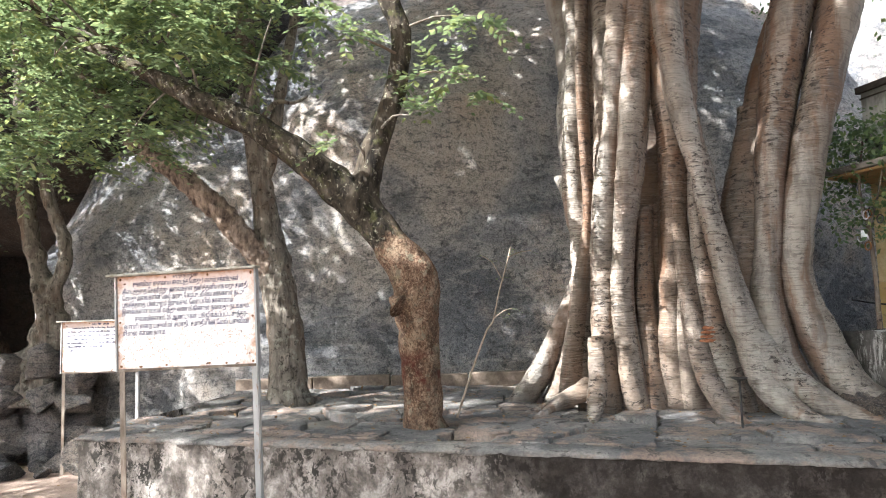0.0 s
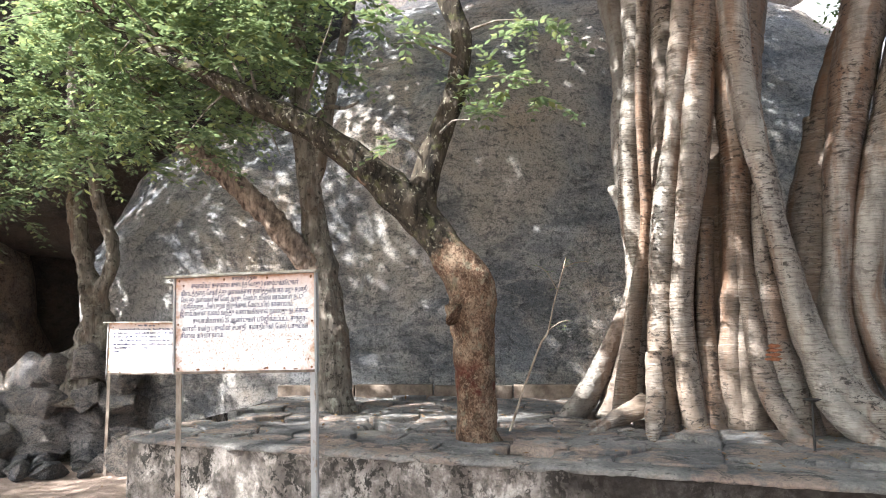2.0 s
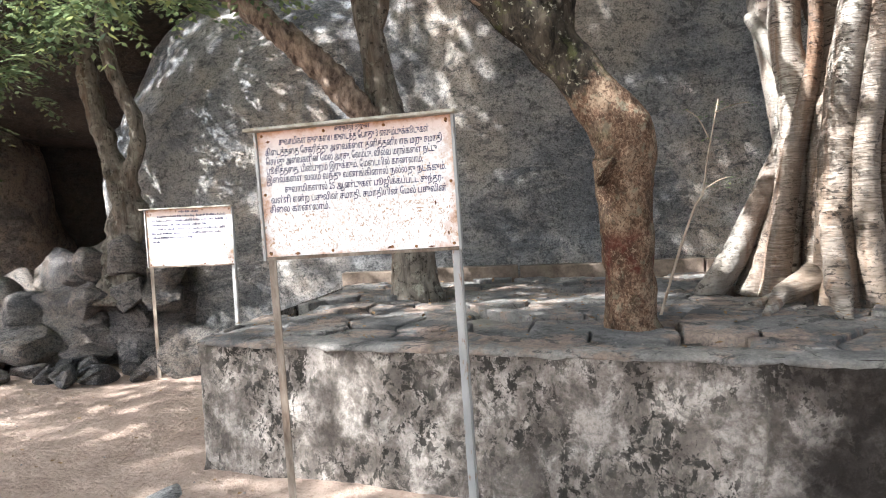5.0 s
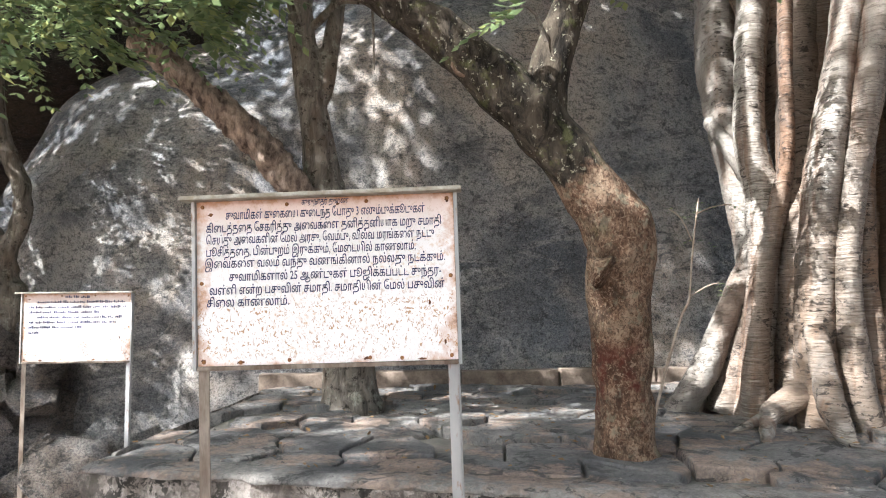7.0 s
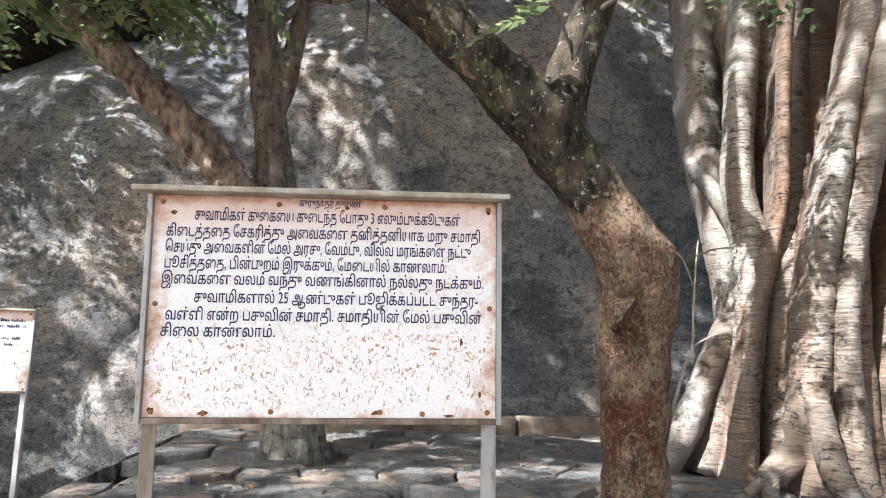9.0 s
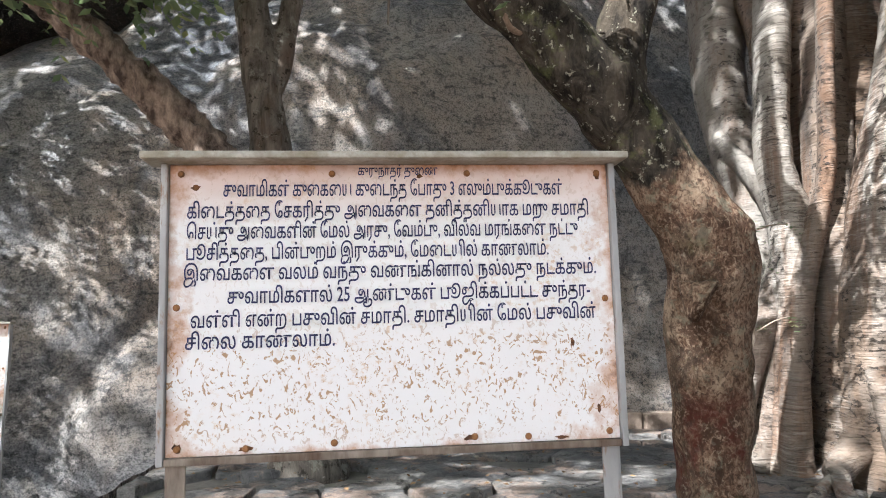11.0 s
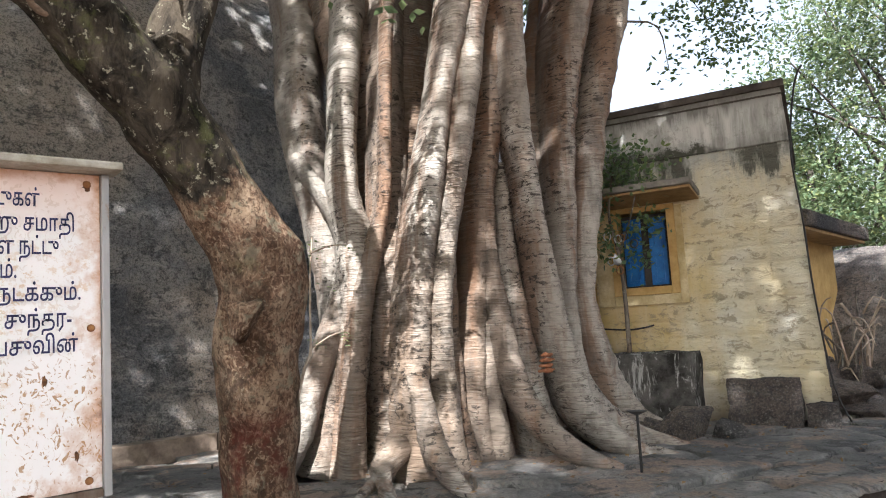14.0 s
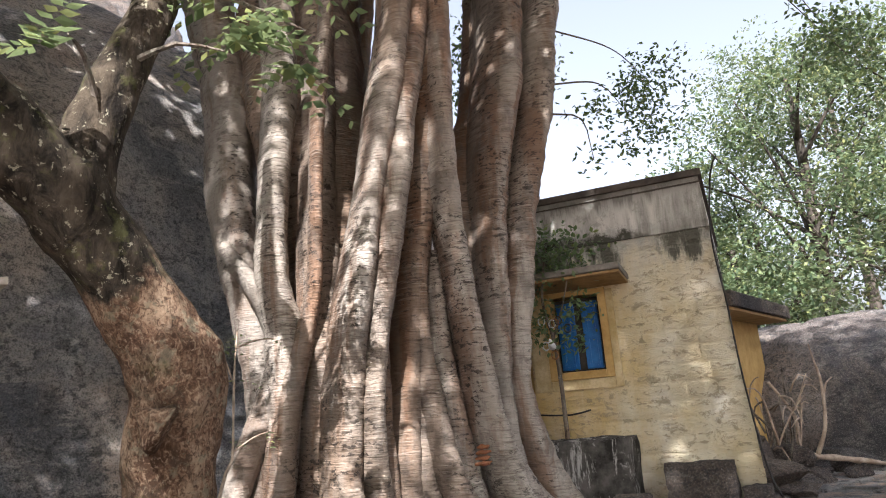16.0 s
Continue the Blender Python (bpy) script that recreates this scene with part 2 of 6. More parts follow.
def masonry(name="old_plaster", pale=(0.50, 0.445, 0.395)):
    m = Mat(name, 0.92, spec=0.15)
    patch = m.noise(5.5, 7, 0.68, (1, 1, 0.7), 0.3)
    moss = m.noise(15, 7, 0.76, (1, 1, 0.8), 0.3)
    grain = m.noise(34, 5, 0.75)
    c = m.ramp(patch, (0.40, (0.17, 0.145, 0.125)), (0.5, (0.30, 0.262, 0.228)), (0.57, pale))
    c = m.mix(m.math("MULTIPLY", m.ramp(moss, (0.51, 0.0), (0.54, 0.95)), m.ramp(m.noise(2.2, 4, 0.6), (0.40, 0.15), (0.56, 1.0))), c, (0.032, 0.03, 0.025))
    c = m.mix(m.ramp(m.noise(8, 5, 0.7), (0.6, 0.0), (0.68, 0.5)), c, (0.10, 0.10, 0.07))
    c = m.mix(m.ramp(grain, (0.4, 0.45), (0.55, 0.0)), c, (0.08, 0.07, 0.06))
    # right end: black stains, darkened further to put its shade into the colour
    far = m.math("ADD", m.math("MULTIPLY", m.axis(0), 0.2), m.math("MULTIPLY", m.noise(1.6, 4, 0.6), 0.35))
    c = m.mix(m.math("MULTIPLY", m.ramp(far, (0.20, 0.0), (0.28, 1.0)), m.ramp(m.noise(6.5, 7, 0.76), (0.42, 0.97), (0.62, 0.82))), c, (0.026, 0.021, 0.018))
    return m.colour(c).bump((patch, 1.0, 0.06), (moss, 0.7, 0.02), (grain, 0.6, 0.01)).m


def flagstone_mat():
    m = Mat("flagstone_stone", 0.85)
    big = m.noise(1.4, 6, 0.65)
    lay = m.noise(6, 7, 0.72, (1, 1, 1), 0.6)
    grain = m.noise(38, 4, 0.75)
    c = m.ramp(big, (0.38, (0.15, 0.145, 0.14)), (0.5, (0.28, 0.265, 0.245)), (0.60, (0.44, 0.40, 0.355)))
    c = m.mix(m.ramp(m.random(), (0.0, 0.0), (1.0, 0.6)), c, (0.12, 0.115, 0.11))
    c = m.mix(m.ramp(lay, (0.52, 0.0), (0.66, 0.55)), c, (0.09, 0.085, 0.08))
    c = m.mix(m.ramp(m.noise(2.6, 6, 0.7), (0.5, 0.0), (0.58, 0.75)), c, (0.40, 0.29, 0.22))
    c = m.mix(m.ramp(m.noise(5, 7, 0.75, (1, 1, 1), 0.6), (0.55, 0.0), (0.6, 0.8)), c, (0.07, 0.066, 0.06))
    c = m.mix(m.ramp(grain, (0.4, 0.35), (0.58, 0.0)), c, (0.06, 0.06, 0.06))
    return m.colour(c).bump((lay, 1.0, 0.05), (m.noise(18, 6, 0.76), 1.0, 0.024), (grain, 0.8, 0.01)).m


def painted_block():
    m = Mat("limewashed_stone", 0.9, spec=0.15)
    z = m.axis(2)
    y = m.axis(1)
    wash = m.noise(1.3, 5, 0.65)
    grime = m.noise(2.6, 6, 0.7, (1, 1, 0.22))
    chip = m.noise(10, 7, 0.76, (1, 0.8, 1.5), 0.5)
    c = m.ramp(wash, (0.36, (0.62, 0.52, 0.31)), (0.5, (0.66, 0.60, 0.44)), (0.62, (0.70, 0.67, 0.58)))
    c = m.mix(m.ramp(m.math("ADD", m.math("MULTIPLY", y, 0.09), m.math("MULTIPLY", grime, 0.175)), (0.555, 0.0), (0.63, 0.75)), c, (0.54, 0.36, 0.10))
    c = m.mix(m.ramp(chip, (0.53, 0.0), (0.60, 0.75)), c, (0.30, 0.245, 0.16))
    top = m.math("ADD", m.math("MULTIPLY", z, 0.25), m.math("MULTIPLY", m.math("SUBTRACT", grime, 0.5), 0.30))
    c = m.mix(m.ramp(top, (0.71, 0.0), (0.76, 0.85)), c, (0.42, 0.42, 0.38))
    c = m.mix(m.math("MULTIPLY", m.ramp(top, (0.735, 0.0), (0.75, 1.0)), m.ramp(grime, (0.46, 0.0), (0.56, 0.9))), c, (0.08, 0.08, 0.06))
    foot = m.math("ADD", m.math("MULTIPLY", z, 0.5), m.math("MULTIPLY", wash, 0.25))
    c = m.mix(m.ramp(foot, (0.575, 0.6), (0.7, 0.0)), c, (0.20, 0.16, 0.12))
    return m.colour(c).bump((wash, 0.3, 0.02), (chip, 1.0, 0.035), (m.noise(50, 4, 0.7), 0.4, 0.004)).m


def plain(name, a, b, scale=8.0, rough=0.7, metal=0.0, bump=0.3, local=True, stretch=(1, 1, 1)):
    m = Mat(name, rough, metal, local)
    n1, n2 = m.noise(scale, 5, 0.65, stretch), m.noise(scale * 7, 4, 0.7, stretch)
    c = m.mix(m.ramp(n2, (0.45, 0.0), (0.75, 0.4)), m.ramp(n1, (0.35, a), (0.65, b)), tuple(v * 0.6 for v in a))
    return m.colour(c).bump((n1, bump, 0.01), (n2, bump, 0.003)).rough(n1, rough * 0.8, min(1, rough * 1.15)).m


def parapet_plaster():
    m = Mat("stained_plaster", 0.92, spec=0.1)
    z = m.axis(2)
    streak = m.noise(4.5, 6, 0.7, (1, 1, 0.12), 0.3)
    blot = m.noise(7, 7, 0.75)
    c = m.ramp(streak, (0.38, (0.22, 0.215, 0.19)), (0.5, (0.45, 0.44, 0.40)), (0.62, (0.60, 0.585, 0.54)))
    c = m.mix(m.ramp(blot, (0.52, 0.0), (0.6, 0.5)), c, (0.20, 0.195, 0.17))
    high = m.math("ADD", m.math("MULTIPLY", z, 0.25), m.math("MULTIPLY", m.math("SUBTRACT", streak, 0.5), 0.22))
    c = m.mix(m.ramp(high, (0.865, 0.0), (0.895, 0.8)), c, (0.10, 0.098, 0.085))
    joint = m.math("ADD", m.math("MULTIPLY", z, 0.25), m.math("MULTIPLY", m.math("SUBTRACT", blot, 0.5), 0.16))
    c = m.mix(m.math("MULTIPLY", m.ramp(joint, (0.800, 0.97), (0.818, 0.0)), m.ramp(m.noise(2.6, 4, 0.6), (0.40, 0.25), (0.50, 1.0))), c, (0.055, 0.055, 0.04))
    return m.colour(c).bump((blot, 0.6, 0.02), (m.noise(40, 5, 0.75), 0.5, 0.005)).m


def streaked_stone():
    m = Mat("streaked_dark_stone", 0.9, spec=0.1)
    drip = m.noise(9, 6, 0.75, (1, 1, 0.22), 0.5)
    c = m.ramp(m.noise(4, 6, 0.7), (0.38, (0.025, 0.023, 0.02)), (0.62, (0.12, 0.112, 0.10)))
    c = m.mix(m.ramp(drip, (0.54, 0.0), (0.6, 0.8)), c, (0.42, 0.41, 0.38))
    return m.colour(c).bump((m.noise(7, 6, 0.7), 1.0, 0.04), (drip, 0.5, 0.015), (m.noise(40, 4, 0.75), 0.5, 0.006)).m


def sign_paint():
    m = Mat("rusty_white_paint", 0.45, 0.0, True)
    x, z = m.axis(0), m.axis(2)
    scratch = m.noise(72, 3, 0.6, (1, 1, 0.8), 1.5)
    spread = m.noise(5.5, 5, 0.65)
    fine = m.noise(70, 4, 0.7)
    c = m.mix(m.ramp(spread, (0.3, 0.0), (0.7, 0.3)), (0.87, 0.85, 0.83), (0.86, 0.79, 0.74))
    stain = m.math("ADD", z, m.math("MULTIPLY", m.math("SUBTRACT", spread, 0.5), 0.10))
    c = m.mix(m.ramp(stain, (0.16, 0.0), (0.29, 0.75)), c, (0.72, 0.46, 0.34))
    low = m.ramp(m.math("ABSOLUTE", m.math("ADD", z, 0.16)), (0.07, 1.0), (0.13, 0.25))
    c = m.mix(m.math("MULTIPLY", low, m.ramp(scratch, (0.575, 0.0), (0.62, 0.85))), c, (0.40, 0.21, 0.07))
    c = m.mix(m.math("MULTIPLY", m.ramp(fine, (0.55, 0.0), (0.63, 0.6)), m.ramp(spread, (0.5, 0.0), (0.62, 1.0))), c, (0.62, 0.38, 0.16))
    edge = m.math("MAXIMUM", m.math("MULTIPLY", m.math("ABSOLUTE", x), 0.66), m.math("ABSOLUTE", z))
    edge = m.math("ADD", edge, m.math("MULTIPLY", m.math("SUBTRACT", m.noise(9, 5, 0.7), 0.5), 0.19))
    c = m.mix(m.ramp(edge, (0.272, 0.0), (0.305, 0.7)), c, (0.50, 0.23, 0.08))
    c = m.mix(m.ramp(edge, (0.305, 0.0), (0.325, 0.9)), c, (0.16, 0.07, 0.035))
    return m.colour(c).bump((spread, 0.15, 0.01), (fine, 0.25, 0.002)).m


def galvanised():
    m = Mat("painted_steel", 0.5, 0.25, True)
    n1, n2 = m.noise(6, 5, 0.6, (1, 1, 0.4)), m.noise(32, 5, 0.7, (1, 1, 0.3))
    c = m.ramp(n1, (0.3, (0.28, 0.285, 0.28)), (0.7, (0.47, 0.46, 0.44)))
    c = m.mix(m.ramp(n2, (0.56, 0.0), (0.66, 0.85)), c, (0.25, 0.13, 0.06))
    return m.colour(c).bump((n2, 0.4, 0.003)).rough(n2, 0.4, 0.8).m


def leaf_mat(name, a, b, through=0.35):
    m = Mat(name, 0.33, spec=0.5)
    c = m.ramp(m.island(), (0.0, a), (0.75, b), (1.0, (b[0] * 1.7, b[1] * 1.35, b[2])))
    m.colour(c)
    t = m.n.new("ShaderNodeBsdfTranslucent")
    m.l.new(m.mix(0.5, c, (0.23, 0.285, 0.13)), t.inputs[0])
    mix = m.n.new("ShaderNodeMixShader")
    mix.inputs[0].default_value = through
    m.l.new(m.b.outputs[0], mix.inputs[1])
    m.l.new(t.outputs[0], mix.inputs[2])
    m.l.new(mix.outputs[0], m.n["Material Output"].inputs[0])
    return m.m


FIG, FIGBROWN, FIGGREY, NEEM, GREY = fig_bark(), fig_bark("brown_fig_bark", 0.5), fig_bark("grey_fig_bark", 0.1, 0.65), neem_bark(), grey_bark()
BOULDER, BROWNROCK, RUBBLE = granite("boulder_granite", 1.9, 0.75), granite("brown_granite", 2.1, 0.8, 0.5), granite("rubble_granite", 1.1, 0.6, 0.3)
DIRT, PLASTER, FLAG, LIME = dirt(), masonry(), flagstone_mat(), painted_block()
SIGN, STEEL = sign_paint(), galvanised()
PARAPET, STREAKED = parapet_plaster(), streaked_stone()
OLDRUST = plain("old_rust", (0.05, 0.025, 0.015), (0.22, 0.10, 0.04), 60, 0.9)
RUSTPOST = plain("rusty_angle_iron", (0.10, 0.062, 0.04), (0.34, 0.29, 0.235), 9, 0.8, 0.1, 0.5, True, (1, 1, 0.25))
CAPSTEEL = plain("lichened_steel", (0.27, 0.235, 0.165), (0.52, 0.50, 0.44), 14, 0.7, 0.1, 0.4)
INK = plain("faded_ink", (0.018, 0.02, 0.06), (0.06, 0.06, 0.15), 30, 0.7)
RUST = plain("rust", (0.16, 0.07, 0.03), (0.33, 0.16, 0.06), 40, 0.9)
CONCRETE = plain("old_concrete", (0.13, 0.12, 0.10), (0.27, 0.245, 0.21), 4, 0.9, 0, 0.6, False)
LEAF = leaf_mat("neem_leaf", (0.055, 0.095, 0.045), (0.215, 0.275, 0.125), 0.5)
FIGLEAF = leaf_mat("broad_leaf", (0.05, 0.095, 0.035), (0.11, 0.17, 0.06), 0.38)
FARLEAF = leaf_mat("sunlit_leaf", (0.04, 0.075, 0.04), (0.125, 0.17, 0.088), 0.4)
CAVELEAF = leaf_mat("dark_leaf", (0.05, 0.085, 0.05), (0.20, 0.25, 0.13), 0.45)
BLUE = plain("blue_paint", (0.015, 0.10, 0.30), (0.03, 0.17, 0.45), 9, 0.5)
YELLOW = plain("ochre_paint", (0.36, 0.22, 0.07), (0.50, 0.34, 0.13), 5, 0.9, 0, 0.6)
DARKIRON = plain("black_iron", (0.02, 0.02, 0.02), (0.05, 0.045, 0.04), 20, 0.6, 0.3)
BLACKSTONE = plain("oiled_black_stone", (0.018, 0.018, 0.022), (0.07, 0.07, 0.08), 9, 0.35)
PETAL = plain("yellow_petals", (0.75, 0.52, 0.02), (0.85, 0.70, 0.06), 30, 0.7)
KERBSTONE = plain("stained_kerb", (0.11, 0.082, 0.062), (0.25, 0.195, 0.15), 7, 0.9, 0, 0.8, False)
COWSTONE = plain("worn_statue_stone", (0.07, 0.065, 0.068), (0.36, 0.34, 0.34), 14, 0.7, 0, 0.6)
DEADWOOD = plain("bleached_wood", (0.22, 0.16, 0.115), (0.47, 0.385, 0.30), 8, 0.85, 0, 0.5, False)
LICHENSTONE = granite("lichen_stone", 1.6, 0.2)
DARKROCK = granite("dark_granite", 0.66, 0.6, 0.5)
# granite with the cave's shade put into its dark colour
CAVEROCK = granite("shaded_cave_rock", 0.35, 0.6, 0.5)
DOMEROCK = granite("domed_granite", 0.9, 0.9, 0.35)
CAVEPAINT = plain("saffron_paint", (0.55, 0.22, 0.02), (0.65, 0.33, 0.03), 12, 0.7)
DARKBARK = plain("dark_bark", (0.03, 0.025, 0.02), (0.10, 0.085, 0.07), 3, 0.9, 0, 0.6, False)
TORN = plain("torn_wood", (0.05, 0.032, 0.024), (0.36, 0.28, 0.215), 10, 0.9, 0, 1.0, False, (1.6, 1.6, 0.7))
WHITESTONE = plain("whitewashed_stone", (0.42, 0.43, 0.45), (0.62, 0.62, 0.62), 5, 0.85, 0, 0.6, False)


# ---- builders ----
def link(name, bm, material, smooth=True):
    me = bpy.data.meshes.new(name)
    bmesh.ops.recalc_face_normals(bm, faces=bm.faces)
    bm.to_mesh(me)
    bm.free()
    me.materials.append(material)
    if smooth:
        me.polygons.foreach_set("use_smooth", [True] * len(me.polygons))
    return new(name, me)


def part(name, bm, material, parent, label="", smooth=False):
    ob = link(name, bm, material, smooth)
    ob.parent = parent
    if label:
        tagged(ob, label)
    return ob


def thing(name, label, category, m=None, group="", kind=""):
    ob = new(name)
    ob.empty_display_size = 0.1
    if m is not None:
        ob.matrix_world = m
    return tagged(ob, label, category, group, kind)


def box(bm, lo, hi, bevel=0.0, m=None):
    r = bmesh.ops.create_cube(bm, size=1)
    v = r["verts"]
    lo, hi = Vector(lo), Vector(hi)
    for p in v:
        p.co = Vector((lo[i] + (p.co[i] + 0.5) * (hi[i] - lo[i]) for i in range(3)))
    if bevel:
        edges = list({e for p in v for e in p.link_edges})
        res = bmesh.ops.bevel(bm, geom=edges, offset=bevel, segments=2, affect="EDGES", profile=0.6)
        v = [p for p in res["verts"]]
    if m is not None:
        for p in set(v):
            p.co = m @ p.co
    return bm


def smooth_path(points, step):
    """A Catmull-Rom line through points (x, y, z, radius)."""
    p = [np.array(q, float) for q in points]
    p = [2 * p[0] - p[1]] + p + [2 * p[-1] - p[-2]]
    out = []
    for i in range(1, len(p) - 2):
        n = max(2, int(np.linalg.norm(p[i + 1][:3] - p[i][:3]) / step))
        for k in range(n):
            t = k / n
            out.append(0.5 * (2 * p[i] + (p[i + 1] - p[i - 1]) * t + (2 * p[i - 1] - 5 * p[i] + 4 * p[i + 1] - p[i + 2]) * t * t
                              + (3 * p[i] - 3 * p[i + 1] + p[i + 2] - p[i - 1]) * t ** 3))
    out.append(p[-2])
    return out


def tube(bm, points, segs=10, step=0.08, rough=0.08, freq=5.0, shift=None, deep=None):
    """A tapered, slightly uneven tube along points (x, y, z, radius)."""
    line = smooth_path(points, step)
    rings, up = [], None
    for i, q in enumerate(line):
        a, b = line[max(i - 1, 0)], line[min(i + 1, len(line) - 1)]
        d = Vector((b - a)[:3]).normalized()
        if up is None:
            up = d.orthogonal().normalized()
        up = (up - d * up.dot(d)).normalized()
        side = d.cross(up)
        c = Vector(q[:3])
        r = max(q[3], 0.004)
        if shift is not None:
            c = c + shift * r
        ring = []
        for k in range(segs):
            w = up * math.cos(k / segs * math.tau) + side * math.sin(k / segs * math.tau)
            p = (c + w * r) * freq
            n = noise.noise(p) + 0.6 * noise.noise(p * 2.7) + 0.3 * noise.noise(p * 7.1)
            o = w * r * (1 + rough * n * 2)
            if deep is not None:
                o = o * deep[0] + deep[2] * o.dot(deep[2]) * (deep[1] - deep[0])
            ring.append(bm.verts.new(c + o))
        rings.append(ring)
    for a, b in zip(rings, rings[1:]):
        for k in range(segs):
            bm.faces.new((a[k], a[(k + 1) % segs], b[(k + 1) % segs], b[k]))
    bm.faces.new(rings[0][::-1])
    bm.faces.new(rings[-1])
    return bm


def rock_mesh(bm, size, seed, sub=3, rough=0.28, flat=0.0, freq=1.1):
    """A broken stone round the origin: facets cut by planes, then worn."""
    r = bmesh.ops.create_icosphere(bm, subdivisions=sub, radius=1.0)
    rng = random.Random(seed)
    cuts = [(Vector((rng.gauss(0, 1), rng.gauss(0, 1), rng.gauss(0, 1))).normalized(), rng.uniform(0.36, 0.66)) for _ in range(11)]
    off = Vector((rng.uniform(-50, 50), rng.uniform(-50, 50), rng.uniform(-50, 50)))
    for v in r["verts"]:
        p = v.co.copy()
        for n, d in cuts:
            over = p.dot(n) - d
            if over > 0:
                p -= n * over * 0.97
        p *= 1 + rough * noise.fractal(p * freq + off, 1.0, 2.0, 4) * 0.6
        if flat and p.z < -flat:
            p.z = -flat + (p.z + flat) * 0.1
        v.co = Vector((p.x * size[0], p.y * size[1], p.z * size[2]))
    return bm


def stone(name, at, size, seed, material, label, category="stone", group="", turn=0, tilt=(0, 0), sub=4, kind=""):
    bm = bmesh.new()
    rock_mesh(bm, [1.42 * s for s in size], seed, sub, 0.07, 0.0, 1.8)
    ob = link(name, bm, material)
    ob.data.set_sharp_from_angle(angle=radians(24))
    ob.matrix_world = pose(*at, tilt[0], tilt[1], turn)
    return tagged(ob, label, category, group, kind)


def boulder(name, centre, radii, seed, material, label, sub=6, rough=0.1, power=2.4, ridges=0.0):
    bm = bmesh.new()
    r = bmesh.ops.create_icosphere(bm, subdivisions=sub, radius=1.0)
    off = Vector((seed * 7.3, seed * 3.1, seed * 5.7))
    for v in r["verts"]:
        d = v.co.normalized()
        k = (abs(d.x) ** power + abs(d.y) ** power + abs(d.z) ** power) ** (-1 / power)
        p = Vector((d.x * radii[0], d.y * radii[1], d.z * radii[2])) * k
        big = noise.fractal(p * 0.28 + off, 1.0, 2.0, 3)
        fine = noise.fractal(p * 1.3 + off, 0.9, 2.1, 5)
        cut = abs(noise.noise(p * 0.42 + off * 1.7))
        p *= 1 + rough * big + 0.012 * fine - ridges * max(0.0, 0.09 - cut)
        v.co = p + Vector(centre)
    return tagged(link(name, bm, material), label, "rock", kind="structure")


def neem_spray(bm, at, way, length, rng, pairs=6, width=1.0):
    """A hanging compound leaf: pairs of pointed, slightly folded leaflets along a bent stalk."""
    way = way.normalized()
    side = way.cross(Vector((0, 0, 1)))
    side = side.normalized() if side.length > 0.01 else Vector((1, 0, 0))
    for i in range(pairs):
        t = (i + 0.6) / pairs
        p = at + way * length * t - Vector((0, 0, 1)) * length * 0.45 * t * t
        size = length * 0.30 * (1 - 0.45 * t) * rng.uniform(0.8, 1.2)
        for s in (-1, 1):
            d = (side * s + way * 0.75 + Vector((0, 0, -0.35 + rng.uniform(-0.3, 0.3)))).normalized()
            w = d.cross(Vector((rng.uniform(-0.5, 0.5), rng.uniform(-0.5, 0.5), 1))).normalized() * size * 0.27 * width
            a, b = bm.verts.new(p), bm.verts.new(p + d * size)
            c1, c2 = bm.verts.new(p + d * size * 0.42 + w), bm.verts.new(p + d * size * 0.42 - w - Vector((0, 0, size * 0.05)))
            bm.faces.new((a, c1, b))
            bm.faces.new((a, b, c2))


def neem_crown(clumps, count, seed, length=(0.16, 0.30)):
    """clumps of (x, y, z, radius): sprays gathered on short twigs in each."""
    rng = random.Random(seed)
    bm = bmesh.new()
    total = sum(c[3] ** 2 for c in clumps)
    for x, y, z, r in clumps:
        for _ in range(max(1, int(count * r * r / total / 5))):
            q = Vector((rng.gauss(0, 0.42), rng.gauss(0, 0.42), rng.gauss(0, 0.32))) * r + Vector((x, y, z))
            out = (q - Vector((x, y, z - 0.3 * r))).normalized()
            for _ in range(5):
                d = Vector((out.x + rng.gauss(0, 0.7), out.y + rng.gauss(0, 0.7), out.z * 0.3 + rng.gauss(0, 0.45)))
                neem_spray(bm, q, d, rng.uniform(*length), rng)
    return bm


def broad_crown(clumps, count, seed, size=0.12, bunch=6, loose=1.5):
    """clumps of (x, y, z, radius) filled with loose twigs of oval leaves."""
    rng = random.Random(seed)
    bm = bmesh.new()
    total = sum(c[3] ** 2 for c in clumps)
    for x, y, z, r in clumps:
        for _ in range(max(1, int(count * r * r / total / bunch))):
            d = Vector((rng.gauss(0, 1), rng.gauss(0, 1), rng.gauss(0, 1))).normalized() * r * rng.uniform(0.35, 1.0) ** 0.6
            q = Vector((x, y, z)) + Vector((d.x, d.y, d.z * 0.75))
            for _ in range(bunch):
                p = q + Vector((rng.gauss(0, 1), rng.gauss(0, 1), rng.gauss(0, 0.6))) * size * loose
                way = Vector((rng.gauss(0, 1), rng.gauss(0, 1), rng.gauss(-0.4, 0.7))).normalized()
                w = way.cross(Vector((rng.gauss(0, 0.6), rng.gauss(0, 0.6), 1))).normalized()
                s = size * rng.uniform(0.7, 1.3)
                a, e = bm.verts.new(p), bm.verts.new(p + way * s)
                b, c = bm.verts.new(p + way * s * 0.5 + w * s * 0.28), bm.verts.new(p + way * s * 0.5 - w * s * 0.28)
                bm.faces.new((a, b, e, c))
    return bm


